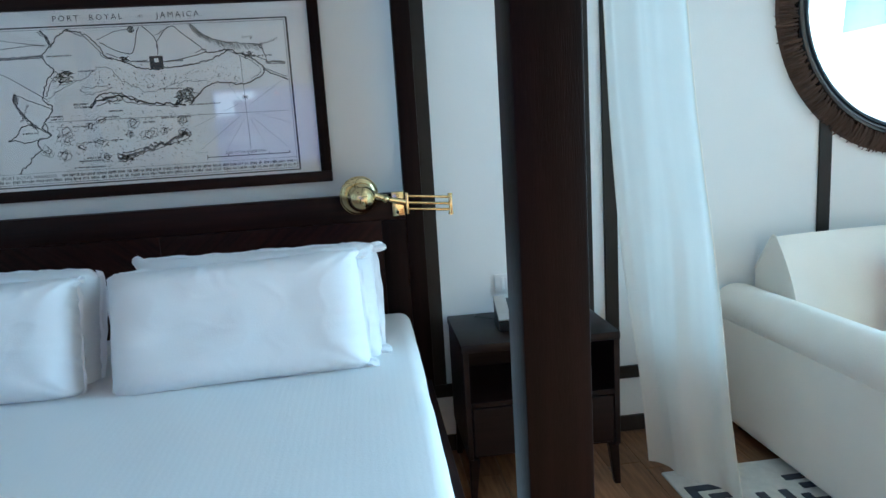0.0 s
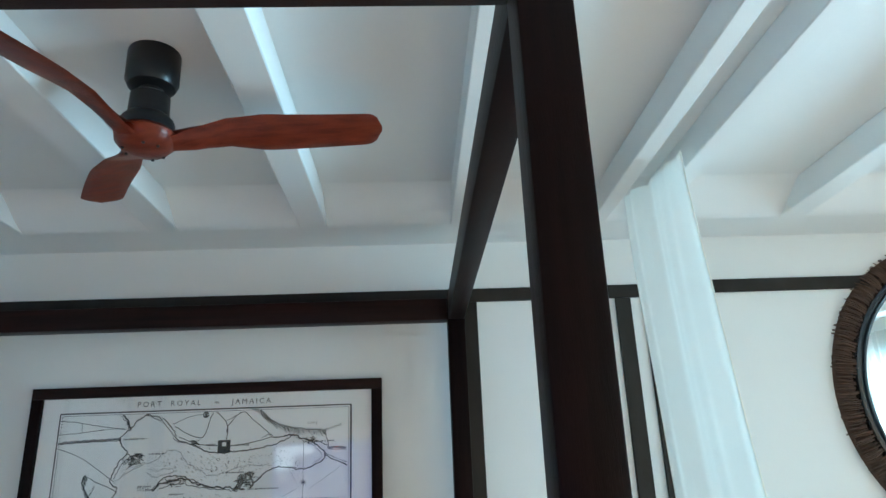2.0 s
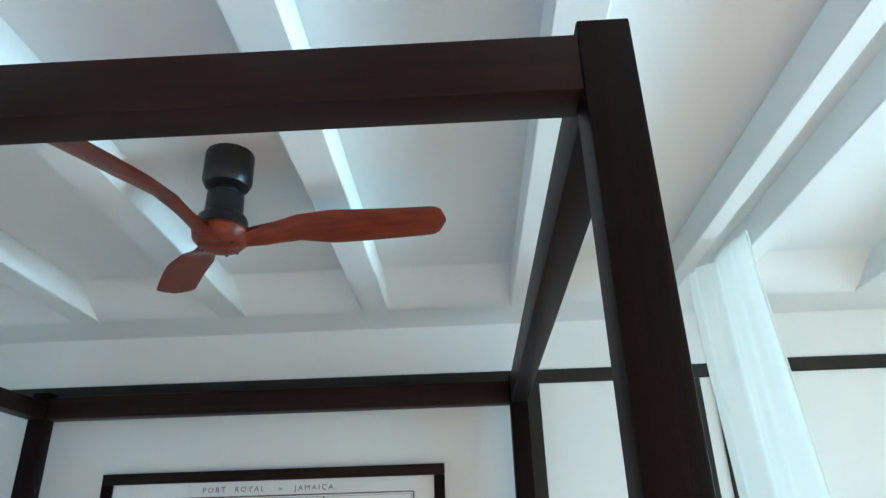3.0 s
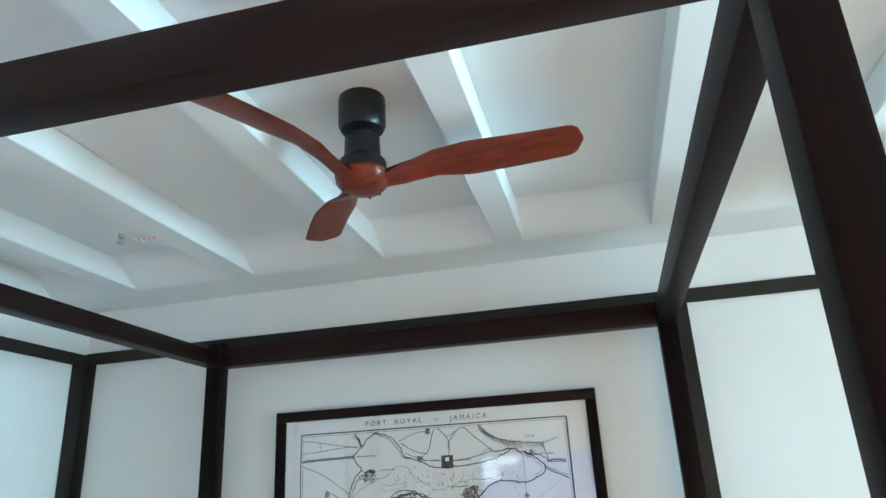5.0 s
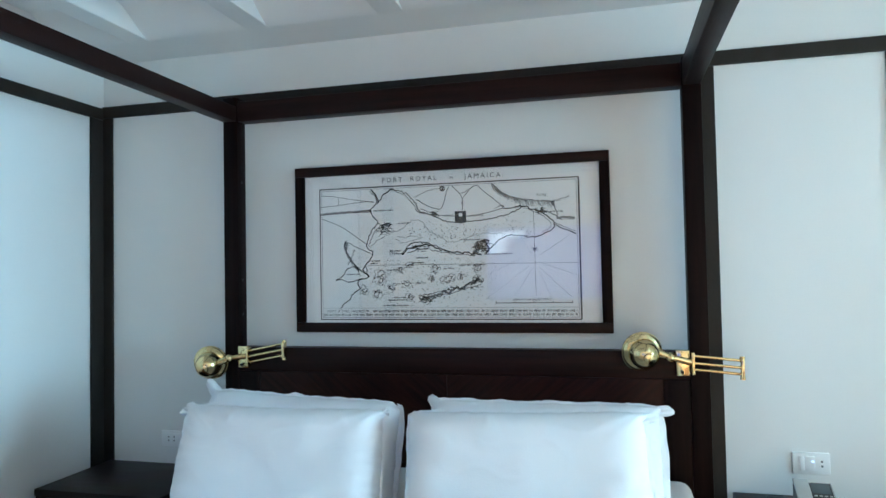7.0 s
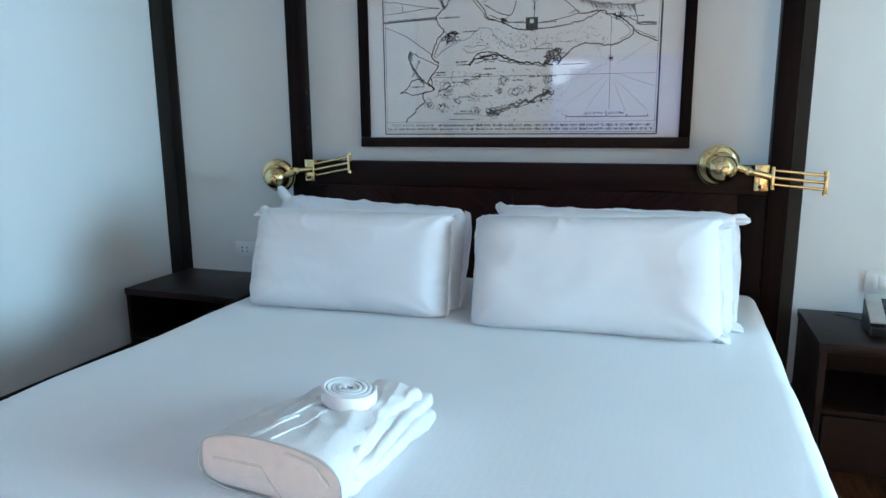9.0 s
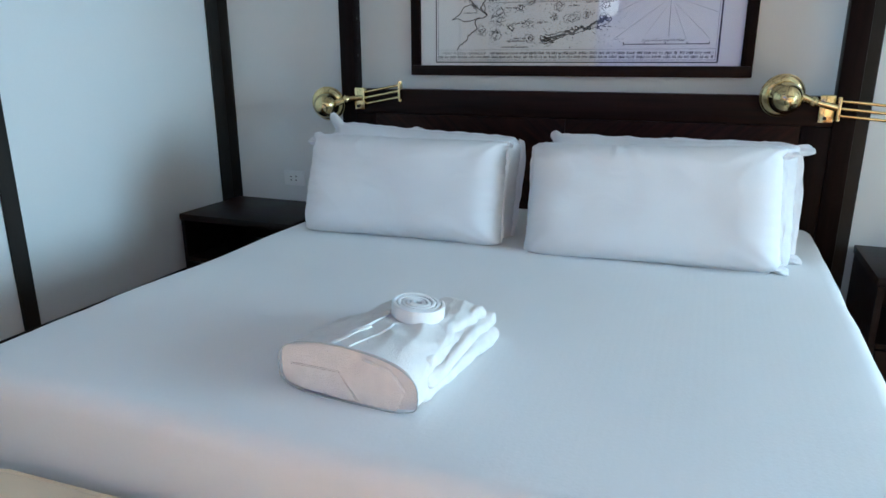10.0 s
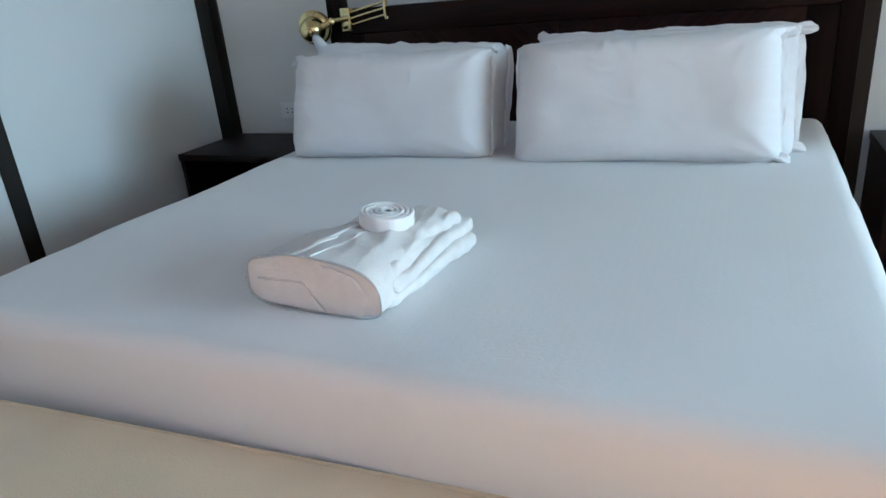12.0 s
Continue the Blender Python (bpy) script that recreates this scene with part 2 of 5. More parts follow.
def finish(bm, name, material, smooth=True):
    bmesh.ops.remove_doubles(bm, verts=bm.verts, dist=1e-6)
    bmesh.ops.recalc_face_normals(bm, faces=bm.faces)
    me = bpy.data.meshes.new(name)
    bm.to_mesh(me)
    bm.free()
    me.materials.append(material)
    if smooth:
        for p in me.polygons:
            p.use_smooth = True
        me.set_sharp_from_angle(angle=radians(40))
    return me


def part(name, bm, material, parent, label="", smooth=True):
    ob = new(name, finish(bm, name, material, smooth))
    ob.parent = parent
    return tagged(ob, label) if label else ob


def thing(name, at, label, category, group="", turn=0.0):
    ob = new(name)
    ob.empty_display_size = 0.1
    ob.matrix_basis = pose(*at, 0, 0, turn)
    return tagged(ob, label, category, group)


def structure(name, bm, material, label="", smooth=False):
    return tagged(new(name, finish(bm, name, material, smooth)), label, name.rstrip("_0123456789").replace("_", " "), "", "structure")


def spline(pts, steps=6, closed=False):
    """A smooth line through points."""
    P = [Vector(p) for p in pts]
    n, out = len(P), []
    for i in range(n if closed else n - 1):
        if closed:
            a, b, c, d = P[i - 1], P[i], P[(i + 1) % n], P[(i + 2) % n]
        else:
            a, b, c, d = P[max(i - 1, 0)], P[i], P[i + 1], P[min(i + 2, n - 1)]
        for s in range(steps):
            t = s / steps
            out.append(0.5 * (2 * b + (c - a) * t + (2 * a - 5 * b + 4 * c - d) * t * t + (3 * b - a - 3 * c + d) * t**3))
    return out if closed else out + [P[-1]]


def lettering(name, text, size, material, parent, m, label="", spacing=1.0, shear=0.0):
    """Built-in font as a flat mesh, centred, reading along local x with y up."""
    cu = bpy.data.curves.new(name, "FONT")
    cu.body, cu.size, cu.align_x, cu.align_y, cu.space_character, cu.shear = text, size, "CENTER", "CENTER", spacing, shear
    cu.resolution_u = 2
    ob = bpy.data.objects.new(name, cu)
    scene.collection.objects.link(ob)
    me = bpy.data.meshes.new_from_object(ob.evaluated_get(bpy.context.evaluated_depsgraph_get()))
    bpy.data.objects.remove(ob)
    bpy.data.curves.remove(cu)
    me.materials.clear()
    me.materials.append(material)
    out = new(name, me)
    out.parent, out.matrix_basis = parent, m
    return tagged(out, label) if label else out


# ---- the room's shell ----
def slab(name, x0, x1, y0, y1, z0, z1, material, label):
    return structure(name, box(bmesh.new(), x0, x1, y0, y1, z0, z1), material, label)


floor = slab("floor", WEST - 0.2, EAST + 0.15, SOUTH - 0.2, 0.2, -0.12, -0.012, STAND, "brown oak plank floor")
slab("wall_north", WEST - 0.15, EAST + 0.15, 0.0, 0.15, -0.012, TOP_Z + 0.1, PAINT, "white painted wall with dark trim strips")
slab("wall_west", WEST - 0.15, WEST, SOUTH - 0.15, 0.0, -0.012, TOP_Z + 0.1, PAINT, "white painted wall with dark trim strips")
slab("wall_south", WEST, EAST + 0.15, SOUTH - 0.15, SOUTH, -0.012, TOP_Z + 0.1, BOUNCE_TAN, "unseen wall behind the television, tinted tan for warm bounce")
bm = bmesh.new()
box(bm, EAST, EAST + 0.15, SOUTH, WIN_Y0, -0.012, TOP_Z + 0.1)
box(bm, EAST, EAST + 0.15, WIN_Y1, 0.0, -0.012, TOP_Z + 0.1)
box(bm, EAST, EAST + 0.15, WIN_Y0, WIN_Y1, WIN_Z, TOP_Z + 0.1)
structure("wall_east", bm, PAINT, "white painted wall with a tall glazed opening")

slab("ceiling", WEST - 0.15, EAST + 0.15, SOUTH - 0.15, 0.15, TOP_Z, TOP_Z + 0.12, CEILING, "white plaster ceiling between beams")
SOFFIT = 0.24
COVE = 0.24


def soffit(wall, inward):
    """The lowered strip along a wall, sweeping up into the ceiling in a soft curve."""
    edge = [(0.0, TOP_Z + 0.004), (0.0, BEAM_Z), (SOFFIT, BEAM_Z)]
    for k in range(1, 13):
        t = k / 12
        edge.append((SOFFIT + COVE * t, BEAM_Z + (TOP_Z + 0.002 - BEAM_Z) * t * t * (3 - 2 * t)))
    bm = bmesh.new()
    ends = [[bm.verts.new((x, wall + inward * d, z)) for d, z in edge] for x in (WEST, EAST)]
    for k in range(len(edge)):
        m = (k + 1) % len(edge)
        bm.faces.new((ends[0][k], ends[0][m], ends[1][m], ends[1][k]))
    for end in ends:
        bm.faces.new(end)
    structure("soffit", bm, CEILING, "white plaster soffit curving up into the ceiling", True)


soffit(0.0, -1)
soffit(SOUTH, 1)
for x0, x1 in ((-1.46, -1.35), (-0.845, -0.735), (-0.22, -0.105), (0.40, 0.513), (1.03, 1.14), (1.635, 1.70), (1.84, 1.92), (2.46, 2.57), (3.08, 3.19), (3.70, 3.81), (4.32, 4.43)):
    structure("ceiling_beam", box(bmesh.new(), x0, x1, SOUTH + SOFFIT, -SOFFIT, BEAM_Z, TOP_Z, 0.004, 1), CEILING, "white plastered ceiling beam", True)


def strip(x0, x1, y0, y1, z0, z1, name="trim"):
    return structure(name, box(bmesh.new(), x0, x1, y0, y1, z0, z1, 0.003, 1), TRIM, "dark grey-brown painted wooden wall strip", True)


RAIL0, RAIL1 = 2.365, 2.425
T = 0.014
strip(WEST, 1.96, -T, 0, RAIL0, RAIL1)
strip(1.96, EAST, -T, 0, RAIL0 + 0.012, RAIL1 + 0.012)
strip(WEST, WEST + T, SOUTH, -T, RAIL0 - 0.01, RAIL1 - 0.01)
strip(WEST + T, EAST, -T, 0, 0.26, 0.32)
strip(WEST, WEST + T, SOUTH, -T, 0.26, 0.325)
strip(WEST + T, EAST, -0.018, 0, 0.0, 0.075, "baseboard")
strip(WEST, WEST + 0.018, SOUTH, -0.018, 0.0, 0.1, "baseboard")
strip(WEST, EAST, SOUTH, SOUTH + 0.018, 0.0, 0.1, "baseboard")
for x0, x1, z0 in ((WEST, WEST + 0.062, 0.32), (1.085, 1.147, 0.32), (1.772, 1.843, 0.32), (1.897, 1.96, 0.32), (2.92, 2.982, 0.32), (-1.10, -1.04, 0.32), (4.2, 4.262, 0.32)):
    strip(x0, x1, -T + 0.002, 0, z0, RAIL0)
for y0, y1 in ((-0.1, -T), (-1.312, -1.244), (-2.53, -2.462), (-3.68, -3.61)):
    strip(WEST, WEST + T - 0.002, y0, y1, 0.325, RAIL0 - 0.01)


def window(y0, y1, z1):
    w = thing("window_1", (EAST + 0.05, (y0 + y1) / 2, 0), "tall glazed balcony doors in a dark frame", "window")
    w["kind"] = "structure"
    h, d = (y1 - y0) / 2, 0.05
    for name, a in (("jamb", (-h, -h + 0.08, 0.0, z1)), ("jamb", (h - 0.14, h, 0.0, z1)), ("header", (-h + 0.08, h - 0.14, z1 - 0.17, z1)), ("sill", (-h + 0.08, h - 0.14, 0.0, 0.05))):
        part(name, box(bmesh.new(), -d, d, *a, 0.004, 1), BLUEBLACK, w)
    n = 2
    step = (2 * h - 0.22) / n
    for k in range(n):
        a = -h + 0.08 + k * step
        if k:
            part("mullion", box(bmesh.new(), -d, d, a - 0.06, a + 0.06, 0.05, z1 - 0.17, 0.004, 1), BLUEBLACK, w)
        p = part("pane", box(bmesh.new(), -0.004, 0.004, a + (0.06 if k else 0), a + step - (0.06 if k < n - 1 else 0), 0.05, z1 - 0.17), WINDOWGLASS, w, smooth=False)
        p.visible_shadow = False


window(WIN_Y0, WIN_Y1, WIN_Z)

backdrop = structure("backdrop", box(bmesh.new(), EAST + 9.0, EAST + 9.02, -30.0, 8.0, -12.0, 3.4), glow("hazy_bright_sky", (1.0, 0.95, 0.88), 0.5), "bright hazy sky beyond the balcony doors")


def curtain(name, label, top, bottom, z1, z0, folds, depth, cols=160, rows=26, flare=1.0, seed=0.0, material=None):
    """Pleated cloth between a line above and a line below."""
    (ax, ay), (bx, by) = top
    (cx, cy), (dx, dy) = bottom
    bm = bmesh.new()

    def f(u, v):
        w = u + 0.018 * math.sin(9 * u + seed)
        e = v**1.5
        x = (ax + (bx - ax) * u) * (1 - e) + (cx + (dx - cx) * u) * e
        y = (ay + (by - ay) * u) * (1 - e) + (cy + (dy - cy) * u) * e
        n = Vector((by - ay, ax - bx)).normalized()
        amp = depth * (0.65 + 0.35 * math.sin(5.1 * u + 2 * v + seed))
        tight = (math.sin(2 * math.pi * folds * w + 1.3 * math.sin(2.4 * v + 5 * u + seed)) + 0.5 * math.sin(2 * math.pi * folds * 1.63 * w + 2 * v + seed)) * amp * (1 - 0.8 * v**0.6)
        broad = math.sin(2 * math.pi * folds * 0.37 * w + 1.9 + 1.1 * v + seed) * depth * flare * 1.6 * v
        s = tight + broad + 0.022 * noise.noise(Vector((3.5 * u, 2.6 * v, seed))) + 0.006 * v * noise.noise(Vector((11 * u + 2 * v, 4 * v, seed + 3.0)))
        # the cloth hangs unevenly, so its edges wander a little on the way down
        stray = 0.028 * v * noise.noise(Vector((1.6 * u, 4.0 * v, seed + 7.0)))
        x, y = x - n.y * stray, y + n.x * stray
        return Vector((x + n.x * s, y + n.y * s, z1 + (z0 - z1) * v + 0.006 * math.sin(11 * u)))

    sheet_grid(bm, f, cols, rows)
    t = thing(name, (0, 0, 0), label, "curtain")
    part("cloth", bm, material or CURTAIN, t)
    hem = bmesh.new()
    for u in (0.0, 1.0):
        tube(hem, [f(u, v / 24) for v in range(25)], 0.004, 6)
    part("hem", hem, material or CURTAIN, t)
    return t


curtain("curtain", "long white sheer curtain gathered against a ceiling beam", ((1.73, -0.44), (1.80, -0.88)), ((1.965, -0.33), (2.17, -0.70)), BEAM_Z + 0.02, 0.012, 4.4, 0.0075, flare=0.9)
curtain("curtain", "white sheer curtain drawn beside the balcony doors", ((EAST - 0.14, -3.30), (EAST - 0.14, -2.38)), ((EAST - 0.14, -3.30), (EAST - 0.14, -2.70)), BEAM_Z - 0.02, 0.015, 10, 0.028, seed=2.0, material=WINDOWSHEER)

# ---- the bed ----
BED = (0.022, 0.0, 0.0)
POST_IN, POST_OUT = 0.986, 1.060
BACK0, BACK1, FRONT0, FRONT1 = -0.135, -0.062, -2.218, -2.146
CAN0, CAN1 = 2.262, 2.366


def four_poster():
    bed = thing("four_poster_bed", BED, "dark espresso wooden four-poster bed with open canopy frame", "bed")
    for s in (-1, 1):
        for y0, y1 in ((BACK0, BACK1), (FRONT0, FRONT1)):
            a, b = sorted((s * POST_IN, s * POST_OUT))
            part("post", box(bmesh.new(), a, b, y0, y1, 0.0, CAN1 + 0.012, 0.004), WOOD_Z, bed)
    for y0, y1 in ((BACK0, BACK1), (FRONT0, FRONT1)):
        part("canopy_rail", box(bmesh.new(), -POST_IN, POST_IN, y0 + 0.002, y1 - 0.002, CAN0, CAN1 - 0.011, 0.004), WOOD_X, bed)
    for s in (-1, 1):
        a, b = sorted((s * (POST_IN + 0.003), s * (POST_OUT - 0.003)))
        part("canopy_rail", box(bmesh.new(), a, b, FRONT1, BACK0, CAN0, CAN1 - (0.033 if s < 0 else 0.004), 0.004), WOOD_Y, bed)
        a, b = sorted((s * (POST_IN + 0.012), s * (POST_OUT - 0.012)))
        part("side_rail", box(bmesh.new(), a, b, FRONT1, BACK0, 0.22, 0.40, 0.006), WOOD_Y, bed)
    part("foot_rail", box(bmesh.new(), -POST_IN, POST_IN, FRONT0 + 0.014, FRONT1 - 0.014, 0.22, 0.40, 0.006), WOOD_X, bed)
    head = part("headboard", box(bmesh.new(), -POST_IN, POST_IN, BACK0 + 0.02, BACK1 - 0.006, 0.25, 1.10, 0.003), WOOD_X, bed)
    part("top_rail", box(bmesh.new(), -POST_IN, POST_IN, BACK0 + 0.004, BACK1, 1.10, 1.21, 0.006), WOOD_X, head)
    for s in (-1, 1):
        a, b = sorted((s * (POST_IN - 0.10), s * POST_IN))
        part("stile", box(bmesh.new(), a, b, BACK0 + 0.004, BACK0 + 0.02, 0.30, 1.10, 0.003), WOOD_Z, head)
        a, b = sorted((s * 0.0006, s * (POST_IN - 0.10)))
        part("veneer_panel", box(bmesh.new(), a, b, BACK0 + 0.012, BACK0 + 0.0205, 0.30, 1.0995, 0.001, 1), WOOD_SLANT if s < 0 else WOOD_SLANT_BACK, head)
    for s in (-1, 1):
        for z in (1.36, 1.52, 1.98):
            part("screw_cap", rod(bmesh.new(), (s * POST_IN, (BACK0 + BACK1) / 2, z), (s * (POST_IN - 0.002), (BACK0 + BACK1) / 2, z), 0.006, seg=12), BLACK, bed)
    return bed


four_poster()

MAT_X0, MAT_X1, MAT_Y0, MAT_Y1, MAT_Z0, MAT_Z1 = -0.918, 0.995, -2.142, -0.15, 0.405, 0.718


def cushion_block(x0, x1, y0, y1, z0, z1, r, nx, ny, nz, wob=0.0, crown=0.0, seed=0.0, power=2.0):
    """A soft rounded block: a box whose rims are rolled over by r, with gentle waves and a crown."""
    bm = bmesh.new()
    lo, hi = Vector((x0, y0, z0)), Vector((x1, y1, z1))

    def axis(a, b, n):
        m = 7
        t = [a + r * (1 - math.cos(math.pi / 2 * k / m)) for k in range(m)]
        mid = [a + r + (b - a - 2 * r) * k / n for k in range(n + 1)]
        return t + mid + [b - r * (1 - math.cos(math.pi / 2 * k / m)) for k in reversed(range(m))]

    X, Y, Z = axis(x0, x1, nx), axis(y0, y1, ny), axis(z0, z1, nz)
    made = {}

    def vert(x, y, z):
        key = (round(x, 5), round(y, 5), round(z, 5))
        if key not in made:
            p = Vector((x, y, z))
            q = Vector([min(max(p[i], lo[i] + r), hi[i] - r) for i in range(3)])
            d = p - q
            if d.length > 1e-9:
                k = (sum(abs(c) ** power for c in d)) ** (1 / power)
                # stretch the box corner on to the rounded rim
                p = q + d * (max(abs(c) for c in d) / max(k, 1e-9))
            n = (p - (lo + hi) / 2)
            w = wob * (noise.noise(Vector((p.x * 2.2 + seed, p.y * 2.2, p.z * 3))) + 0.35 * noise.noise(Vector((p.x * 8, p.y * 8 + seed, p.z * 5))))
            u, v = (p.x - x0) / (x1 - x0) * 2 - 1, (p.y - y0) / (y1 - y0) * 2 - 1
            up = crown * max(0, 1 - u * u) * max(0, 1 - v * v) if z > (z0 + z1) / 2 else 0
            s = n.normalized()
            made[key] = bm.verts.new(p + Vector((s.x * w, s.y * w, w * 0.6 + up)))
        return made[key]

    def face(A, B, make):
        for i in range(len(A) - 1):
            for j in range(len(B) - 1):
                q = [make(A[i], B[j]), make(A[i + 1], B[j]), make(A[i + 1], B[j + 1]), make(A[i], B[j + 1])]
                q = list(dict.fromkeys(q))
                if len(q) > 2 and bm.faces.get(q) is None:
                    bm.faces.new(q)

    for z in (z0, z1):
        face(X, Y, lambda a, b, z=z: vert(a, b, z))
    for y in (y0, y1):
        face(X, Z, lambda a, b, y=y: vert(a, y, b))
    for x in (x0, x1):
        face(Y, Z, lambda a, b, x=x: vert(x, a, b))
    return bm


def mattress():
    m = thing("mattress", (0, 0, 0), "king mattress under a smooth white striped sheet", "mattress")
    part("fitted_sheet", cushion_block(MAT_X0, MAT_X1, MAT_Y0, MAT_Y1, MAT_Z0 - 0.09, MAT_Z1, 0.05, 34, 36, 6, 0.009, 0.008, 3.0), SHEET, m)
    box_base = bmesh.new()
    box(box_base, MAT_X0 + 0.03, MAT_X1 - 0.03, MAT_Y0 + 0.03, MAT_Y1, 0.2, 0.34, 0.02)
    part("base", box_base, STAND, m)
    return m


mattress()


def pillow(at, w, h, thick, lean, roll, turn, seed, label, flange=0.0, ears=(0.0, 0.0), tufts=()):
    """A plump pillow standing on its long edge: local x along it, z up its face."""
    p = thing("pillow", at, label, "pillow", "pillows on the bed")
    p.matrix_basis = Matrix.Translation(at) @ Euler((radians(lean), radians(roll), radians(turn))).to_matrix().to_4x4()
    bm = bmesh.new()
    nu, nv = 96, 60

    def side(s):
        def f(u, v):
            a, b = 2 * u - 1, 2 * v - 1
            # the outline: nearly straight sides, corners a little drawn in, the edge uneven
            round_off = 0.015 * (a * a * b * b) ** 5
            ragged = 0.006 * noise.noise(Vector((5 * a + seed, 4 * b, 2.0))) + 0.005 * noise.noise(Vector((13 * a, 11 * b + seed, 5.0)))
            edge_a, edge_b = abs(a) ** 12, abs(b) ** 10
            x = a * (w / 2 - 0.010 * (1 - b * b) - round_off - 0.010 * max(0, b)) + math.copysign(ragged * edge_a, a)
            z = b * (h / 2 - 0.008 * (1 - a * a) - round_off) + math.copysign(ragged * edge_b, b)
            # one loose ear of cloth at each upper corner
            c = min(1, max(0, abs(a) - 0.93) / 0.06) * min(1, max(0, b - 0.84) / 0.12)
            ear = ears[a > 0]
            lobe = c * (2 - c)
            x += ear * lobe * math.copysign(1, a) * (1 + 0.25 * math.sin(17 * b))
            z += ear * lobe * (0.3 if a > 0 else 0.9)
            body = (max(0, 1 - abs(a) ** 11) ** 0.55) * (max(0, 1 - abs(b) ** 7) ** 0.55)
            t = thick / 2 * body
            wr = 0.008 * noise.noise(Vector((a * 1.5 + seed, b * 1.1, s))) + 0.0022 * noise.noise(Vector((a * 4 + seed, b * 3 - a, s + 2)))
            ridge = 1 - abs(noise.noise(Vector((a * 3.0 + seed, b * 2.2 + 0.5 * a, s * 2)))) * 2.4
            wr += 0.0030 * max(0, ridge) ** 4 * (0.35 + 0.65 * max(0, b))
            # small gathers along the seams, longest below the top edge
            wr += 0.0065 * math.exp(-(1 - b) / 0.15) * (0.3 + 1.4 * noise.noise(Vector((2.7 * a + seed, 1.0, s)))) * math.sin(29 * a + 7 * math.sin(3.1 * a + seed) + 9 * b + 3 * noise.noise(Vector((5 * a, 4 * b, seed))))
            wr += 0.0050 * math.exp(-(1 + b) / 0.10) * noise.noise(Vector((16 * a + seed, 3 * b, 4.0)))
            wr += 0.0035 * math.exp(-(1 - abs(a)) / 0.07) * math.sin(23 * b + 3 * math.sin(4 * b + seed))
            far = math.hypot(1 - abs(a), 0.6 * (1 - abs(b)))
            wr += 0.004 * math.exp(-3.6 * far) * math.sin(12 * math.atan2(1 - abs(b), 1.001 - abs(a)) + seed)
            bend = 0.007 * noise.noise(Vector((a * 2, b * 2, seed))) + 0.006 * c
            return Vector((x, s * (t + wr * body**0.4) + bend, z))

        return f

    for s in (-1, 1):
        sheet_grid(bm, side(s), nu, nv)
    bmesh.ops.remove_doubles(bm, verts=bm.verts, dist=0.0008)
    part("case", bm, LINEN, p)
    hem = bmesh.new()
    f = side(0)
    loop = [f(k / 60, 0) for k in range(60)] + [f(1, k / 36) for k in range(36)] + [f(1 - k / 60, 1) for k in range(60)] + [f(0, 1 - k / 36) for k in range(36)]
    # the sewn edge stands out as a narrow wavy fin
    n = len(loop)
    base, tip = [], []
    for k, q in enumerate(loop):
        d = Vector((q.x / w, 0, q.z / h * 0.8)).normalized()
        fin = 0.005 + 0.010 * max(0, 0.2 + noise.noise(Vector((q.x * 17 + seed, q.z * 17, 1.0))))
        base.append((hem.verts.new(q - d * 0.004 + Vector((0, -0.0035, 0))), hem.verts.new(q - d * 0.004 + Vector((0, 0.0035, 0)))))
        tip.append(hem.verts.new(q + d * fin + Vector((0, 0.010 * noise.noise(Vector((q.x * 26, q.z * 26, seed))), 0))))
    for k in range(n):
        j = (k + 1) % n
        hem.faces.new((base[k][0], base[j][0], tip[j], tip[k]))
        hem.faces.new((tip[k], tip[j], base[j][1], base[k][1]))
    part("seam", hem, LINEN, p)
    if flange:
        fl = bmesh.new()

        def g(u, v):
            z = (u * 2 - 1) * h / 2 * 0.97
            x = w / 2 * 0.96 + flange * v * (0.75 + 0.25 * math.sin(math.pi * u)) - 0.012 * (2 * u - 1) ** 8
            return Vector((x + 0.005 * noise.noise(Vector((6 * u, seed, 0))), 0.012 * noise.noise(Vector((7 * u, seed, v))) * v + 0.010 * v, z * (1 - 0.03 * v)))

        sheet_grid(fl, g, 40, 6)
        part("flange", fl, LINEN, p)
    for sx, sz, length, width, tilt in tufts:
        # a loose corner of the case, folded over and crumpled
        bm = bmesh.new()
        bmesh.ops.create_uvsphere(bm, u_segments=28, v_segments=18, radius=1.0)
        for v in bm.verts:
            q = v.co.copy()
            crumple = 1 + 0.28 * noise.noise(q * 1.7 + Vector((seed, 0, 0))) + 0.14 * noise.noise(q * 4.5 + Vector((0, seed, 0)))
            flare = 0.7 + 0.3 * q.x
            v.co = Vector((q.x * length * crumple, q.y * 0.016 * crumple + 0.006 * math.sin(4 * q.z + seed), q.z * width * flare * crumple))
        turned = Matrix.Translation((sx * (w / 2 - 0.006), 0.006, sz)) @ Matrix.Rotation(radians(-tilt * sx), 4, "Y") @ Matrix.Diagonal((sx, 1, 1, 1))
        bm.transform(turned)
        part("corner_tuft", bm, LINEN, p)
    return p


pillow((0.433, -0.775, 0.897), 0.785, 0.388, 0.18, -17, -1.4, 2, 1.0, "plump white cotton pillow standing on the bed", 0.022, (0.004, 0.020), ((1, 0.168, 0.036, 0.022, 12), (1, -0.178, 0.030, 0.020, -16)))
pillow((-0.428, -0.775, 0.891), 0.772, 0.378, 0.19, -17, 0.0, 2, 7.0, "plump white cotton pillow standing on the bed", 0.0, (0.018, 0.014), ((-1, 0.158, 0.030, 0.018, 6), (1, 0.176, 0.012, 0.014, 30)))
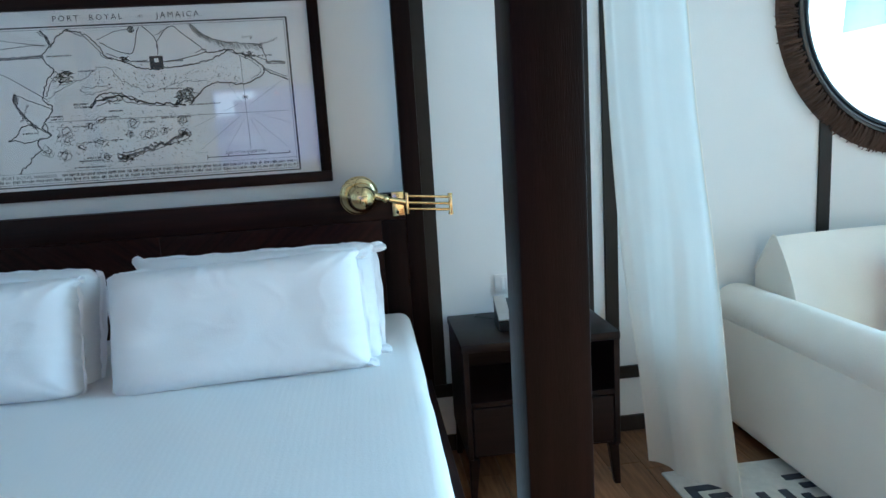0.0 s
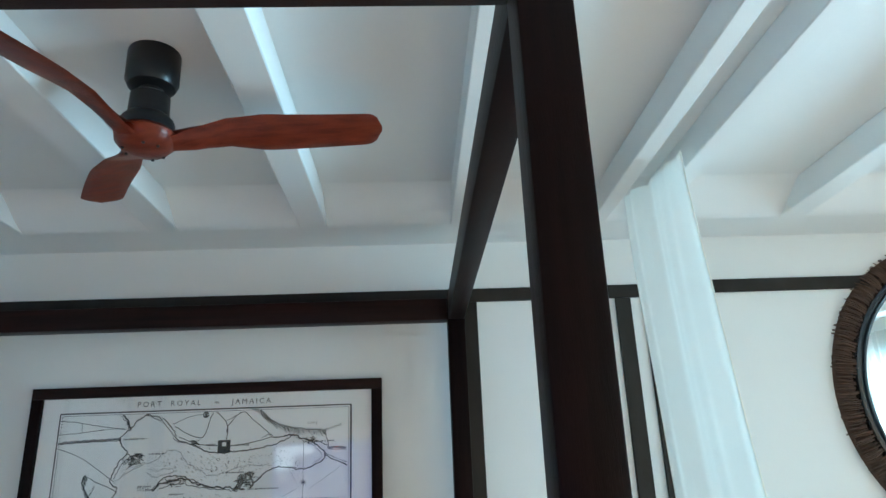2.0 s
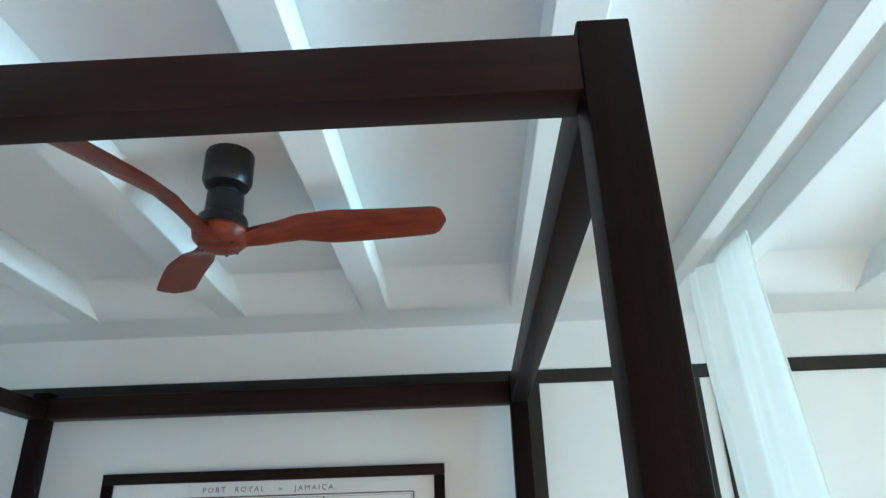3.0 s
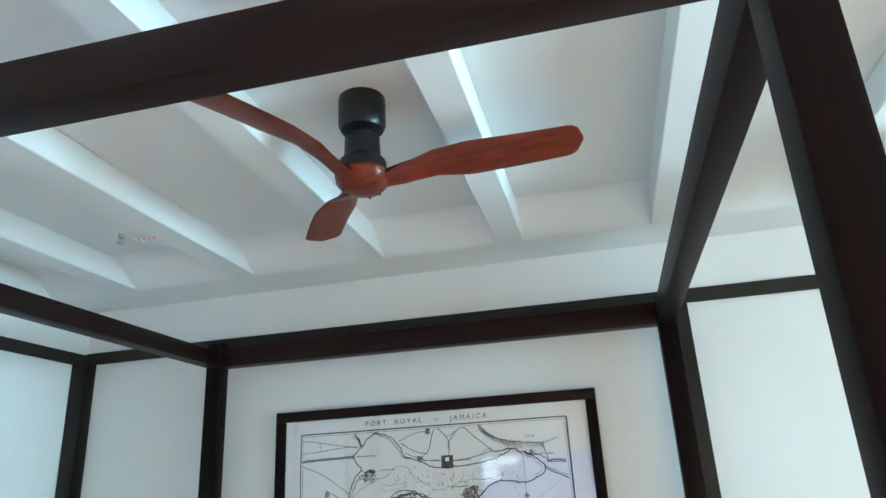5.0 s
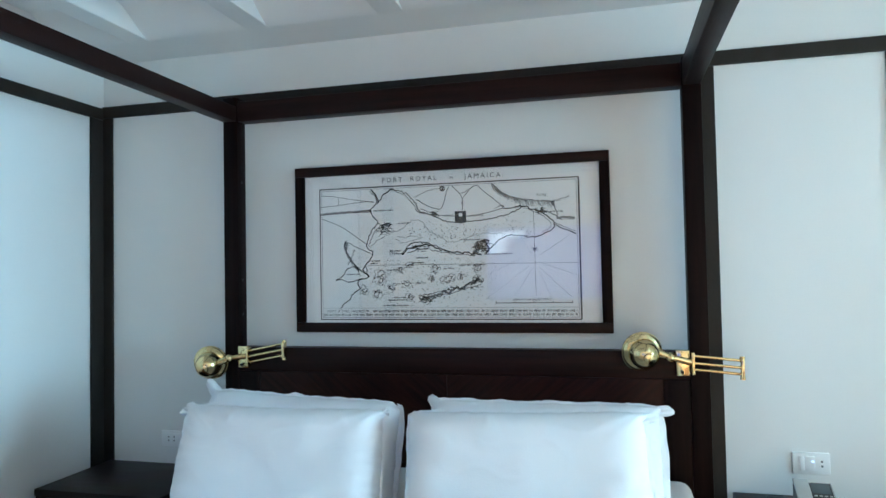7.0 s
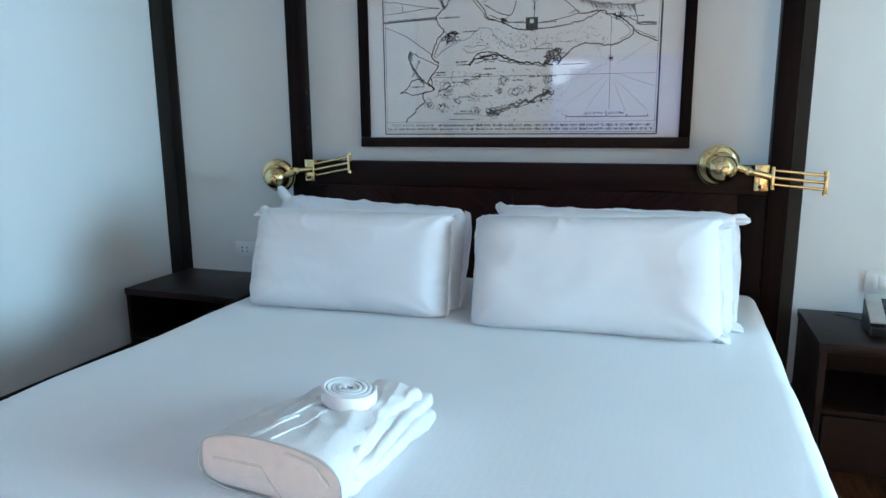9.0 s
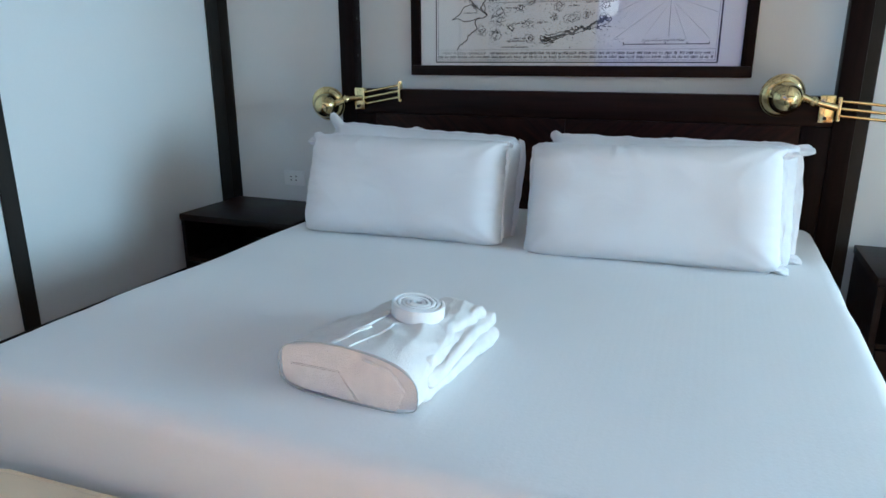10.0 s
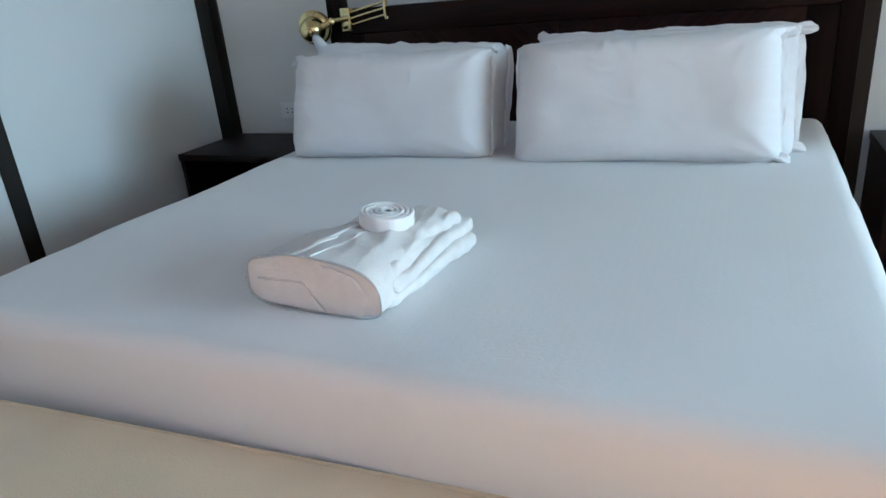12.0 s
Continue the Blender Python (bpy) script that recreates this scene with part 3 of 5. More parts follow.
pillow((0.472, -0.635, 0.893), 0.80, 0.405, 0.17, -18, 0.0, 0, 13.0, "white cotton pillow leaning behind another one", 0.030, (0.022, 0.014), ((1, 0.182, 0.040, 0.024, 4), (1, -0.165, 0.034, 0.022, -8)))
pillow((-0.428, -0.635, 0.894), 0.79, 0.40, 0.17, -18, 2.2, 0, 21.0, "white cotton pillow leaning behind another one", 0.025, (0.055, -0.008))


def bench():
    x0, x1, y0, y1 = -0.735, 0.80, -2.60, -2.150
    b = thing("bench", ((x0 + x1) / 2, (y0 + y1) / 2, 0), "long cream upholstered bench at the foot of the bed", "bench", turn=2.3)
    w, d = (x1 - x0) / 2, (y1 - y0) / 2
    part("seat", cushion_block(-w, w, -d, d, 0.36, 0.545, 0.03, 24, 8, 3, 0.003, 0.012, 5.0), CREAM, b)
    for z in (0.540,):
        loop = [Vector((x, y, z)) for x, y in ((-w + 0.012, -d + 0.012), (w - 0.012, -d + 0.012), (w - 0.012, d - 0.012), (-w + 0.012, d - 0.012))]
        pts = []
        for i in range(4):
            a, c = loop[i], loop[(i + 1) % 4]
            pts += [a.lerp(c, (k + 0.5) / 12) for k in range(12)]
        part("piping", tube(bmesh.new(), pts, 0.006, 8, closed=True), CREAM, b)
    part("apron", box(bmesh.new(), -w + 0.02, w - 0.02, -d + 0.02, d - 0.02, 0.29, 0.365, 0.006), STAND, b)
    for sx in (-1, 1):
        for sy in (-1, 1):
            part("leg", rod(bmesh.new(), (sx * (w - 0.07), sy * (d - 0.07), 0.295), (sx * (w - 0.06), sy * (d - 0.06), 0), 0.03, 0.018), STAND, b)
    return b


bench()


def nightstand(x0, x1, y0, h, label):
    n = thing("nightstand", ((x0 + x1) / 2, y0 / 2 - 0.01, 0), label, "nightstand", "nightstands beside the bed")
    w, d = (x1 - x0) / 2, (-y0 - 0.02) / 2
    part("top", box(bmesh.new(), -w, w, -d, d, h - 0.032, h, 0.003), STAND, n)
    part("back_panel", box(bmesh.new(), -w + 0.02, w - 0.02, d - 0.018, d - 0.002, 0.17, h - 0.032, 0.001, 1), STAND, n)
    for s in (-1, 1):
        a, b = sorted((s * (w - 0.004), s * (w - 0.026)))
        part("side_panel", box(bmesh.new(), a, b, -d + 0.004, d - 0.004, 0.17, h - 0.032, 0.002, 1), STAND, n)
    part("shelf", box(bmesh.new(), -w + 0.027, w - 0.027, -d + 0.004, d - 0.02, 0.385, 0.405, 0.002, 1), STAND, n)
    drawer = part("drawer_front", box(bmesh.new(), -w + 0.03, w - 0.03, -d + 0.004, -d + 0.024, 0.185, 0.38, 0.003, 1), STAND, n)
    part("bottom", box(bmesh.new(), -w + 0.027, w - 0.027, -d + 0.026, d - 0.02, 0.17, 0.185, 0.001, 1), STAND, n)
    part("handle", rod(bmesh.new(), (0, -d + 0.004, 0.33), (0, -d - 0.014, 0.33), 0.012, 0.016), BLACK, drawer)
    for sx in (-1, 1):
        for sy in (-1, 1):
            bm = bmesh.new()
            box(bm, -0.02, 0.02, -0.02, 0.02, 0, 0.17, 0.003, 1)
            for v in bm.verts:
                k = 1 - v.co.z / 0.17
                v.co.x = v.co.x * (1 - 0.4 * k) + sx * (w - 0.03 + 0.012 * k)
                v.co.y = v.co.y * (1 - 0.4 * k) + sy * (d - 0.028 + 0.010 * k)
            part("leg", bm, STAND, n)
    return n


nightstand(1.165, 1.790, -0.462, 0.640, "dark brown wooden nightstand with open shelf and telephone on top")
nightstand(-1.765, -1.13, -0.487, 0.622, "dark brown wooden nightstand in the room corner")

# ---- things on the walls and ceiling ----
PIC_W, PIC_Z0, PIC_Z1 = 0.722, 1.270, 2.041
MAP_U0, MAP_U1, MAP_V0, MAP_V1 = -0.603, 0.592, 1.936, 1.328


def framed_map():
    p = thing("framed_map", (0, 0, (PIC_Z0 + PIC_Z1) / 2), "large framed antique harbour map behind glass above the headboard", "picture")
    zc = (PIC_Z0 + PIC_Z1) / 2
    h, w, f = (PIC_Z1 - PIC_Z0) / 2, PIC_W, 0.044
    for a in ((-w, w, h - f, h), (-w, w, -h, -h + f)):
        part("frame_rail", box(bmesh.new(), a[0], a[1], -0.036, -0.004, a[2], a[3], 0.003), WOOD_X, p)
    for a in ((-w, -w + f), (w - f, w)):
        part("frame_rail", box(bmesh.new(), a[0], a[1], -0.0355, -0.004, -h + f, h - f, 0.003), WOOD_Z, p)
    paper = part("map_paper", box(bmesh.new(), -w + 0.02, w - 0.02, -0.016, -0.006, -h + 0.02, h - 0.02), PAPER, p, smooth=False)
    pane = part("glass_pane", box(bmesh.new(), -w + f - 0.004, w - f + 0.004, -0.024, -0.0215, -h + f - 0.004, h - f + 0.004), GLASS, p, smooth=False)
    pane.visible_shadow = False
    Y = -0.0172

    def at(u, v):
        return Vector((MAP_U0 + (MAP_U1 - MAP_U0) * u, Y, MAP_V0 + (MAP_V1 - MAP_V0) * v - zc))

    lines, grey, white = bmesh.new(), bmesh.new(), bmesh.new()

    def stroke(pts, width, bm=None, rough=0.0, closed=False, steps=6, fade=False):
        """An inked line of uneven width through points of the map."""
        bm = lines if bm is None else bm
        P = spline([at(*q) for q in pts], steps, closed)
        if rough:
            P = [q + Vector((rough * noise.noise(q * 90), 0, rough * noise.noise(q * 90 + Vector((7, 3, 1))))) for q in P]
        prev = None
        for i, q in enumerate(P):
            d = (P[min(i + 1, len(P) - 1)] - P[max(i - 1, 0)])
            n = Vector((-d.z, 0, d.x)).normalized() if d.length > 1e-9 else Vector((1, 0, 0))
            k = 1.45 * width / 2 * (0.75 + 0.5 * abs(noise.noise(q * 40)))
            now = (bm.verts.new(q + n * k), bm.verts.new(q - n * k))
            if prev:
                bm.faces.new((prev[0], prev[1], now[1], now[0]))
            prev = now

    def bar(u0, v0, u1, v1, bm=None):
        bm = lines if bm is None else bm
        a, b = at(u0, v0), at(u1, v1)
        lift = 0.0004 if bm is white else 0.0
        bm.faces.new([bm.verts.new(Vector(q)) for q in ((a.x, Y - lift, a.z), (b.x, Y - lift, a.z), (b.x, Y - lift, b.z), (a.x, Y - lift, b.z))])

    # double printed border
    for g, t in ((0.0, 0.0024), (0.008, 0.0010)):
        gv = g * 1.9
        for a, b in (((g, gv), (1 - g, gv)), ((g, 1 - gv), (1 - g, 1 - gv)), ((g, gv), (g, 1 - gv)), ((1 - g, gv), (1 - g, 1 - gv))):
            stroke([a, b], t * ((2.4 if a[0] > 0.9 and a[0] == b[0] else 1.7) if g == 0 else 1.2))
    rng = random.Random(4)

    def hatch(pts, count, length, seed, width=0.0011):
        """Short strokes down a slope, thick as grey shading."""
        rnd = random.Random(seed)
        P = spline([Vector((u, v, 0)) for u, v in pts], 12)
        for _ in range(count):
            q = P[rnd.randrange(len(P))]
            u, v = q.x + rnd.uniform(-0.006, 0.006), q.y + rnd.uniform(-0.006, 0.012)
            n = length * rnd.uniform(0.4, 1.2)
            stroke([(u, v), (u + n * 0.25, v + n)], width, grey, steps=1)

    # roads and rivers
    stroke([(0.005, 0.046), (0.037, 0.054), (0.077, 0.065), (0.136, 0.087), (0.227, 0.115)], 0.0018, rough=0.003)
    stroke([(0.077, 0.065), (0.080, 0.125)], 0.0016)
    stroke([(0.004, 0.135), (0.086, 0.126), (0.160, 0.112), (0.221, 0.108)], 0.0018, rough=0.003)
    stroke([(0.003, 0.189), (0.085, 0.184), (0.160, 0.180), (0.212, 0.177)], 0.0065, grey, 0.004, steps=16)
    stroke([(0.002, 0.198), (0.085, 0.190), (0.160, 0.187), (0.212, 0.186)], 0.0024, rough=0.004, steps=16)
    stroke([(0.006, 0.225), (0.084, 0.287), (0.145, 0.366), (0.206, 0.450)], 0.0017)
    stroke([(0.214, 0.020), (0.228, 0.054), (0.245, 0.111)], 0.005, rough=0.007, steps=12)
    stroke([(0.207, 0.026), (0.224, 0.063), (0.236, 0.107)], 0.0022, rough=0.007, steps=12)
    stroke([(0.245, 0.104), (0.264, 0.063), (0.287, 0.036), (0.298, 0.011)], 0.0036, rough=0.007, steps=12)
    stroke([(0.387, 0.091), (0.444, 0.043), (0.489, 0.034)], 0.0018, rough=0.003)
    stroke([(0.393, 0.106), (0.433, 0.153), (0.479, 0.186), (0.499, 0.161), (0.512, 0.068), (0.523, 0.023)], 0.0026, rough=0.003)
    stroke([(0.532, 0.020), (0.562, 0.074), (0.574, 0.121), (0.572, 0.204)], 0.0026, rough=0.003)
    stroke([(0.570, 0.079), (0.600, 0.050), (0.616, 0.027)], 0.0018, rough=0.003)
    stroke([(0.571, 0.158), (0.581, 0.101), (0.624, 0.024), (0.665, 0.086), (0.715, 0.170), (0.726, 0.204)], 0.0024, rough=0.003)
    stroke([(0.694, 0.201), (0.722, 0.179), (0.736, 0.205), (0.773, 0.197)], 0.002, rough=0.003)
    # harbour shores
    stroke([(0.245, 0.111), (0.223, 0.141), (0.212, 0.179), (0.223, 0.229), (0.239, 0.266), (0.222, 0.308), (0.207, 0.360), (0.197, 0.413), (0.194, 0.454), (0.216, 0.500), (0.203, 0.552), (0.186, 0.596), (0.200, 0.677)], 0.0034, rough=0.007, steps=12)
    stroke([(0.237, 0.274), (0.246, 0.297), (0.227, 0.335), (0.212, 0.388), (0.203, 0.432)], 0.0022, rough=0.007, steps=12)
    stroke([(0.173, 0.687), (0.156, 0.722), (0.159, 0.768), (0.127, 0.814), (0.120, 0.849), (0.094, 0.884), (0.083, 0.919)], 0.0036, rough=0.007, steps=12)
    stroke([(0.065, 0.699), (0.097, 0.661), (0.107, 0.622), (0.142, 0.605), (0.173, 0.641), (0.200, 0.677), (0.160, 0.703), (0.122, 0.716), (0.084, 0.695)], 0.003, rough=0.004, closed=True)
    stroke([(0.186, 0.603), (0.175, 0.625), (0.200, 0.677)], 0.004, rough=0.003)
    stroke([(0.110, 0.409), (0.157, 0.458), (0.206, 0.500), (0.213, 0.514)], 0.002, rough=0.003)
    hatch([(0.107, 0.402), (0.100, 0.442), (0.116, 0.512), (0.136, 0.571), (0.157, 0.611)], 140, 0.032, 6, 0.0008)
    stroke([(0.107, 0.402), (0.100, 0.442), (0.116, 0.512), (0.136, 0.571), (0.157, 0.611)], 0.0034, rough=0.005)
    stroke([(0.296, 0.020), (0.323, 0.034), (0.364, 0.071), (0.393, 0.138), (0.404, 0.193), (0.433, 0.217), (0.462, 0.235), (0.496, 0.273), (0.547, 0.288), (0.602, 0.285), (0.657, 0.278), (0.711, 0.262), (0.748, 0.241), (0.779, 0.212), (0.799, 0.194)], 0.0034, rough=0.007, steps=12)
    stroke([(0.284, 0.027), (0.319, 0.044), (0.357, 0.083), (0.387, 0.150), (0.398, 0.199), (0.428, 0.219)], 0.0022, rough=0.007, steps=12)
    stroke([(0.410, 0.178), (0.467, 0.223), (0.524, 0.241), (0.602, 0.245), (0.667, 0.227), (0.723, 0.204), (0.778, 0.198)], 0.0022, rough=0.003)
    stroke([(0.773, 0.195), (0.799, 0.190), (0.826, 0.213), (0.862, 0.237), (0.891, 0.274), (0.910, 0.327), (0.906, 0.361), (0.871, 0.395), (0.832, 0.416), (0.787, 0.398), (0.755, 0.395), (0.718, 0.413), (0.687, 0.474), (0.660, 0.521)], 0.0038, rough=0.007, steps=12)
    stroke([(0.805, 0.203), (0.857, 0.251), (0.884, 0.286), (0.901, 0.328), (0.895, 0.352), (0.865, 0.380)], 0.0018, grey, 0.004, steps=10)
    stroke([(0.910, 0.327), (0.941, 0.360), (0.988, 0.398)], 0.0034, rough=0.003)
    stroke([(0.908, 0.312), (0.943, 0.346), (0.987, 0.380)], 0.002, rough=0.003)
    stroke([(0.867, 0.221), (0.903, 0.251), (0.921, 0.269), (0.925, 0.290), (0.985, 0.298)], 0.0022, rough=0.003)
    stroke([(0.924, 0.280), (0.985, 0.286)], 0.0065, grey, 0.004)
    hatch([(0.686, 0.016), (0.719, 0.079), (0.772, 0.126), (0.835, 0.147), (0.906, 0.162)], 210, 0.04, 5, 0.0008)
    stroke([(0.686, 0.016), (0.719, 0.079), (0.772, 0.130), (0.835, 0.153), (0.906, 0.168), (0.916, 0.217), (0.925, 0.278)], 0.0028, grey, 0.005, steps=12)
    stroke([(0.339, 0.522), (0.357, 0.476), (0.387, 0.463), (0.433, 0.449), (0.468, 0.473), (0.503, 0.495), (0.560, 0.510), (0.604, 0.519), (0.645, 0.530)], 0.0046, rough=0.007, steps=12)
    stroke([(0.339, 0.522), (0.344, 0.493), (0.375, 0.438), (0.424, 0.431), (0.470, 0.460), (0.505, 0.489)], 0.003, rough=0.007, steps=12)
    stroke([(0.357, 0.509), (0.387, 0.485), (0.433, 0.479), (0.491, 0.505), (0.560, 0.523), (0.616, 0.533)], 0.0024, rough=0.007, steps=12)
    stroke([(0.604, 0.478), (0.635, 0.442), (0.670, 0.424), (0.659, 0.465), (0.676, 0.505), (0.640, 0.494), (0.627, 0.527), (0.611, 0.500)], 0.0026, rough=0.012)
    stroke([(0.609, 0.485), (0.635, 0.451), (0.665, 0.430), (0.659, 0.465), (0.670, 0.504), (0.640, 0.494), (0.621, 0.527), (0.611, 0.500)], 0.0026, rough=0.012)
    stroke([(0.613, 0.492), (0.635, 0.459), (0.661, 0.436), (0.659, 0.465), (0.663, 0.504), (0.640, 0.494), (0.616, 0.526), (0.611, 0.500)], 0.0026, rough=0.012)
    stroke([(0.618, 0.499), (0.635, 0.468), (0.657, 0.442), (0.659, 0.465), (0.656, 0.503), (0.640, 0.494), (0.610, 0.526), (0.611, 0.500)], 0.0026, rough=0.012)
    stroke([(0.398, 0.826), (0.446, 0.814), (0.492, 0.792), (0.561, 0.768), (0.631, 0.705)], 0.0024, rough=0.007, steps=12)
    stroke([(0.396, 0.876), (0.434, 0.863), (0.475, 0.832), (0.550, 0.794), (0.607, 0.765), (0.642, 0.731), (0.646, 0.697)], 0.0022, rough=0.007, steps=12)
    stroke([(0.405, 0.844), (0.458, 0.827), (0.516, 0.798), (0.584, 0.756), (0.633, 0.714)], 0.007, grey, 0.014, steps=14)
    # shoal lines
    stroke([(0.243, 0.374), (0.328, 0.326), (0.375, 0.265), (0.410, 0.269), (0.445, 0.347), (0.502, 0.417), (0.536, 0.435), (0.587, 0.404), (0.658, 0.376), (0.734, 0.383)], 0.0014, grey, 0.010)
    stroke([(0.316, 0.387), (0.330, 0.428), (0.387, 0.410), (0.401, 0.381), (0.351, 0.381)], 0.0014, grey, 0.010, True)
    stroke([(0.206, 0.461), (0.243, 0.397), (0.304, 0.346)], 0.0014, grey, 0.008)
    stroke([(0.195, 0.592), (0.988, 0.602)], 0.0014, grey)
    # compass lines
    stroke([(0.837, 0.232), (0.840, 0.833)], 0.0013)
    stroke([(0.817, 0.540), (0.662, 0.676)], 0.0008, grey)
    stroke([(0.829, 0.641), (0.763, 0.831)], 0.0008, grey)
    stroke([(0.818, 0.620), (0.653, 0.859)], 0.0008, grey)
    stroke([(0.858, 0.542), (0.968, 0.403)], 0.0008, grey)
    stroke([(0.855, 0.632), (0.969, 0.847)], 0.0008, grey)
    stroke([(0.865, 0.601), (0.991, 0.691)], 0.0008, grey)
    stroke([(0.850, 0.642), (0.897, 0.856)], 0.0008, grey)
    stroke([(0.828, 0.540), (0.776, 0.366)], 0.0008, grey)
    stroke([(0.831, 0.486), (0.848, 0.513)], 0.002)
    stroke([(0.848, 0.488), (0.832, 0.511)], 0.002)
    stroke([(0.839, 0.477), (0.840, 0.522)], 0.002)
    stroke([(0.829, 0.499), (0.850, 0.500)], 0.002)
    bar(0.544, 0.208, 0.587, 0.294)
    bar(0.559, 0.222, 0.573, 0.248, white)
    for u, v, r in ((0.366, 0.595, 0.016), (0.463, 0.627, 0.020), (0.515, 0.702, 0.026), (0.566, 0.682, 0.014), (0.622, 0.630, 0.016), (0.248, 0.656, 0.024), (0.247, 0.707, 0.022), (0.290, 0.761, 0.016), (0.353, 0.734, 0.020), (0.234, 0.805, 0.020), (0.178, 0.780, 0.018), (0.362, 0.839, 0.016), (0.428, 0.845, 0.022), (0.327, 0.633, 0.014), (0.451, 0.699, 0.012), (0.629, 0.707, 0.016)):
        for f in (1.0, 0.55):
            ring = [(u + f * r * math.cos(a) * rng.uniform(0.6, 1.25), v + 1.6 * f * r * math.sin(a) * rng.uniform(0.6, 1.25)) for a in [k * math.pi / 4 for k in range(8)]]
            stroke(ring, 0.0013 if f == 1 else 0.0018, grey if f == 1 else None, 0.012, True, 5)
        for _ in range(14):
            a, b = rng.gauss(u, 0.5 * r), rng.gauss(v, 0.8 * r)
            stroke([(a, b), (a + rng.uniform(-0.006, 0.008), b + rng.uniform(-0.008, 0.008))], 0.0017, rough=0.004, steps=2)
    for u, v, n in ((0.286, 0.487, 6), (0.286, 0.509, 7), (0.392, 0.543, 6), (0.223, 0.180, 11), (0.314, 0.281, 7), (0.653, 0.529, 14), (0.566, 0.420, 10), (0.558, 0.605, 13), (0.498, 0.626, 5), (0.597, 0.245, 7), (0.504, 0.235, 5), (0.878, 0.237, 9), (0.272, 0.630, 6), (0.375, 0.580, 6), (0.208, 0.559, 5), (0.207, 0.577, 5), (0.258, 0.896, 14), (0.302, 0.837, 6), (0.277, 0.855, 9), (0.389, 0.730, 5), (0.110, 0.657, 7), (0.297, 0.734, 6)):
        k = u
        while k < u + 0.0072 * n:
            size = rng.uniform(0.0022, 0.0042)
            bar(k, v - rng.uniform(0.003, 0.006), k + size, v + rng.uniform(0.003, 0.006), grey if rng.random() < 0.5 else None)
            k += size + (0.0014 if rng.random() < 0.8 else 0.005)
    for u, v, n, su, sv in ((0.262, 0.325, 30, 0.022, 0.030), (0.280, 0.289, 18, 0.020, 0.012), (0.465, 0.223, 16, 0.012, 0.016), (0.862, 0.227, 18, 0.009, 0.018), (0.639, 0.472, 30, 0.024, 0.030), (0.410, 0.460, 30, 0.035, 0.020), (0.428, 0.849, 22, 0.016, 0.014), (0.618, 0.717, 16, 0.014, 0.014), (0.561, 0.770, 24, 0.050, 0.012)):
        for _ in range(n):
            a, b = rng.gauss(u, su * 0.6), rng.gauss(v, sv * 0.6)
            stroke([(a, b), (a + rng.uniform(-0.01, 0.012), b + rng.uniform(-0.012, 0.012)), (a + rng.uniform(-0.012, 0.016), b + rng.uniform(-0.014, 0.016))], 0.0019, rough=0.004, steps=3)
    # soundings
    for k in range(420):
        if k < 190:
            u, v = rng.uniform(0.36, 0.84), rng.gauss(0.355, 0.045)
        else:
            u, v = rng.uniform(0.2, 0.70), rng.uniform(0.55, 0.9)
        stroke([(u, v), (u + rng.uniform(-0.004, 0.006), v + rng.uniform(0.003, 0.012))], 0.0016, grey if k % 2 else None, steps=1)
    # the mark at the top edge and the scale
    for r in (0.0085, 0.0045, 0.0015):
        stroke([(0.497 + r * math.cos(k * math.pi / 5), 0.035 + 1.96 * r * math.sin(k * math.pi / 5)) for k in range(10)], 0.0042 if r > 0.008 else 0.0026, closed=True, rough=0.002, steps=2)
    stroke([(0.692, 0.882), (0.970, 0.883)], 0.0026)
    for k in range(5):
        bar(0.692 + 0.069 * k, 0.868, 0.695 + 0.069 * k, 0.884)
    stroke([(0.008, 0.914), (0.992, 0.914)], 0.0010, grey)
    for row, v in enumerate((0.930, 0.957)):
        u = 0.215 if row == 0 else 0.012
        while u < 0.985:
            n = rng.uniform(0.008, 0.03)
            k = u
            while k < min(u + n, 0.985):
                bar(k, v + rng.uniform(-0.003, 0.003), k + rng.uniform(0.0016, 0.0030), v + rng.uniform(0.013, 0.018), None)
                k += 0.0040
            u += n + 0.007
    part("printed_lines", lines, INK, paper, "black printed map lines", False)
    part("chart_mark", white, PAPER, paper, "white fort sign on the chart square", False)
    part("printed_shading", grey, INKGREY, paper, "grey printed shading and soundings", False)

    def words(text, u, v, size, name="lettering", spacing=1.0, shear=0.0, turn=0.0, material=INK):
        q = at(u, v)
        return lettering(name, text, size, material, paper, pose(q.x, Y - 0.0003, q.z, 90, -turn, 0), "", spacing, shear)

    words("PORT", 0.299, -0.046, 0.031, "title", 1.42)
    words("ROYAL", 0.424, -0.046, 0.031, "title", 1.42)
    words("IN", 0.532, -0.042, 0.017, "title", 1.2)
    words("JAMAICA.", 0.657, -0.044, 0.031, "title", 1.42)
    words("PORT ROYAL HARBOUR", 0.112, 0.938, 0.0175, "caption", 1.1)
    words("Long", 0.866, 0.112, 0.017, "place_name", 1.3, 0.3, -2)
    words("Mountain", 0.935, 0.150, 0.017, "place_name", 1.2, 0.3, 18)
    words("PORT", 0.300, 0.497, 0.011, "place_name", 1.5)
    words("Salt Pond Hill", 0.128, 0.530, 0.014, "place_name", 1.0, 0.3, 62)
    words("Scale of Four English Miles", 0.822, 0.858, 0.0155, "caption", 1.0, 0.3)
    return p


framed_map()


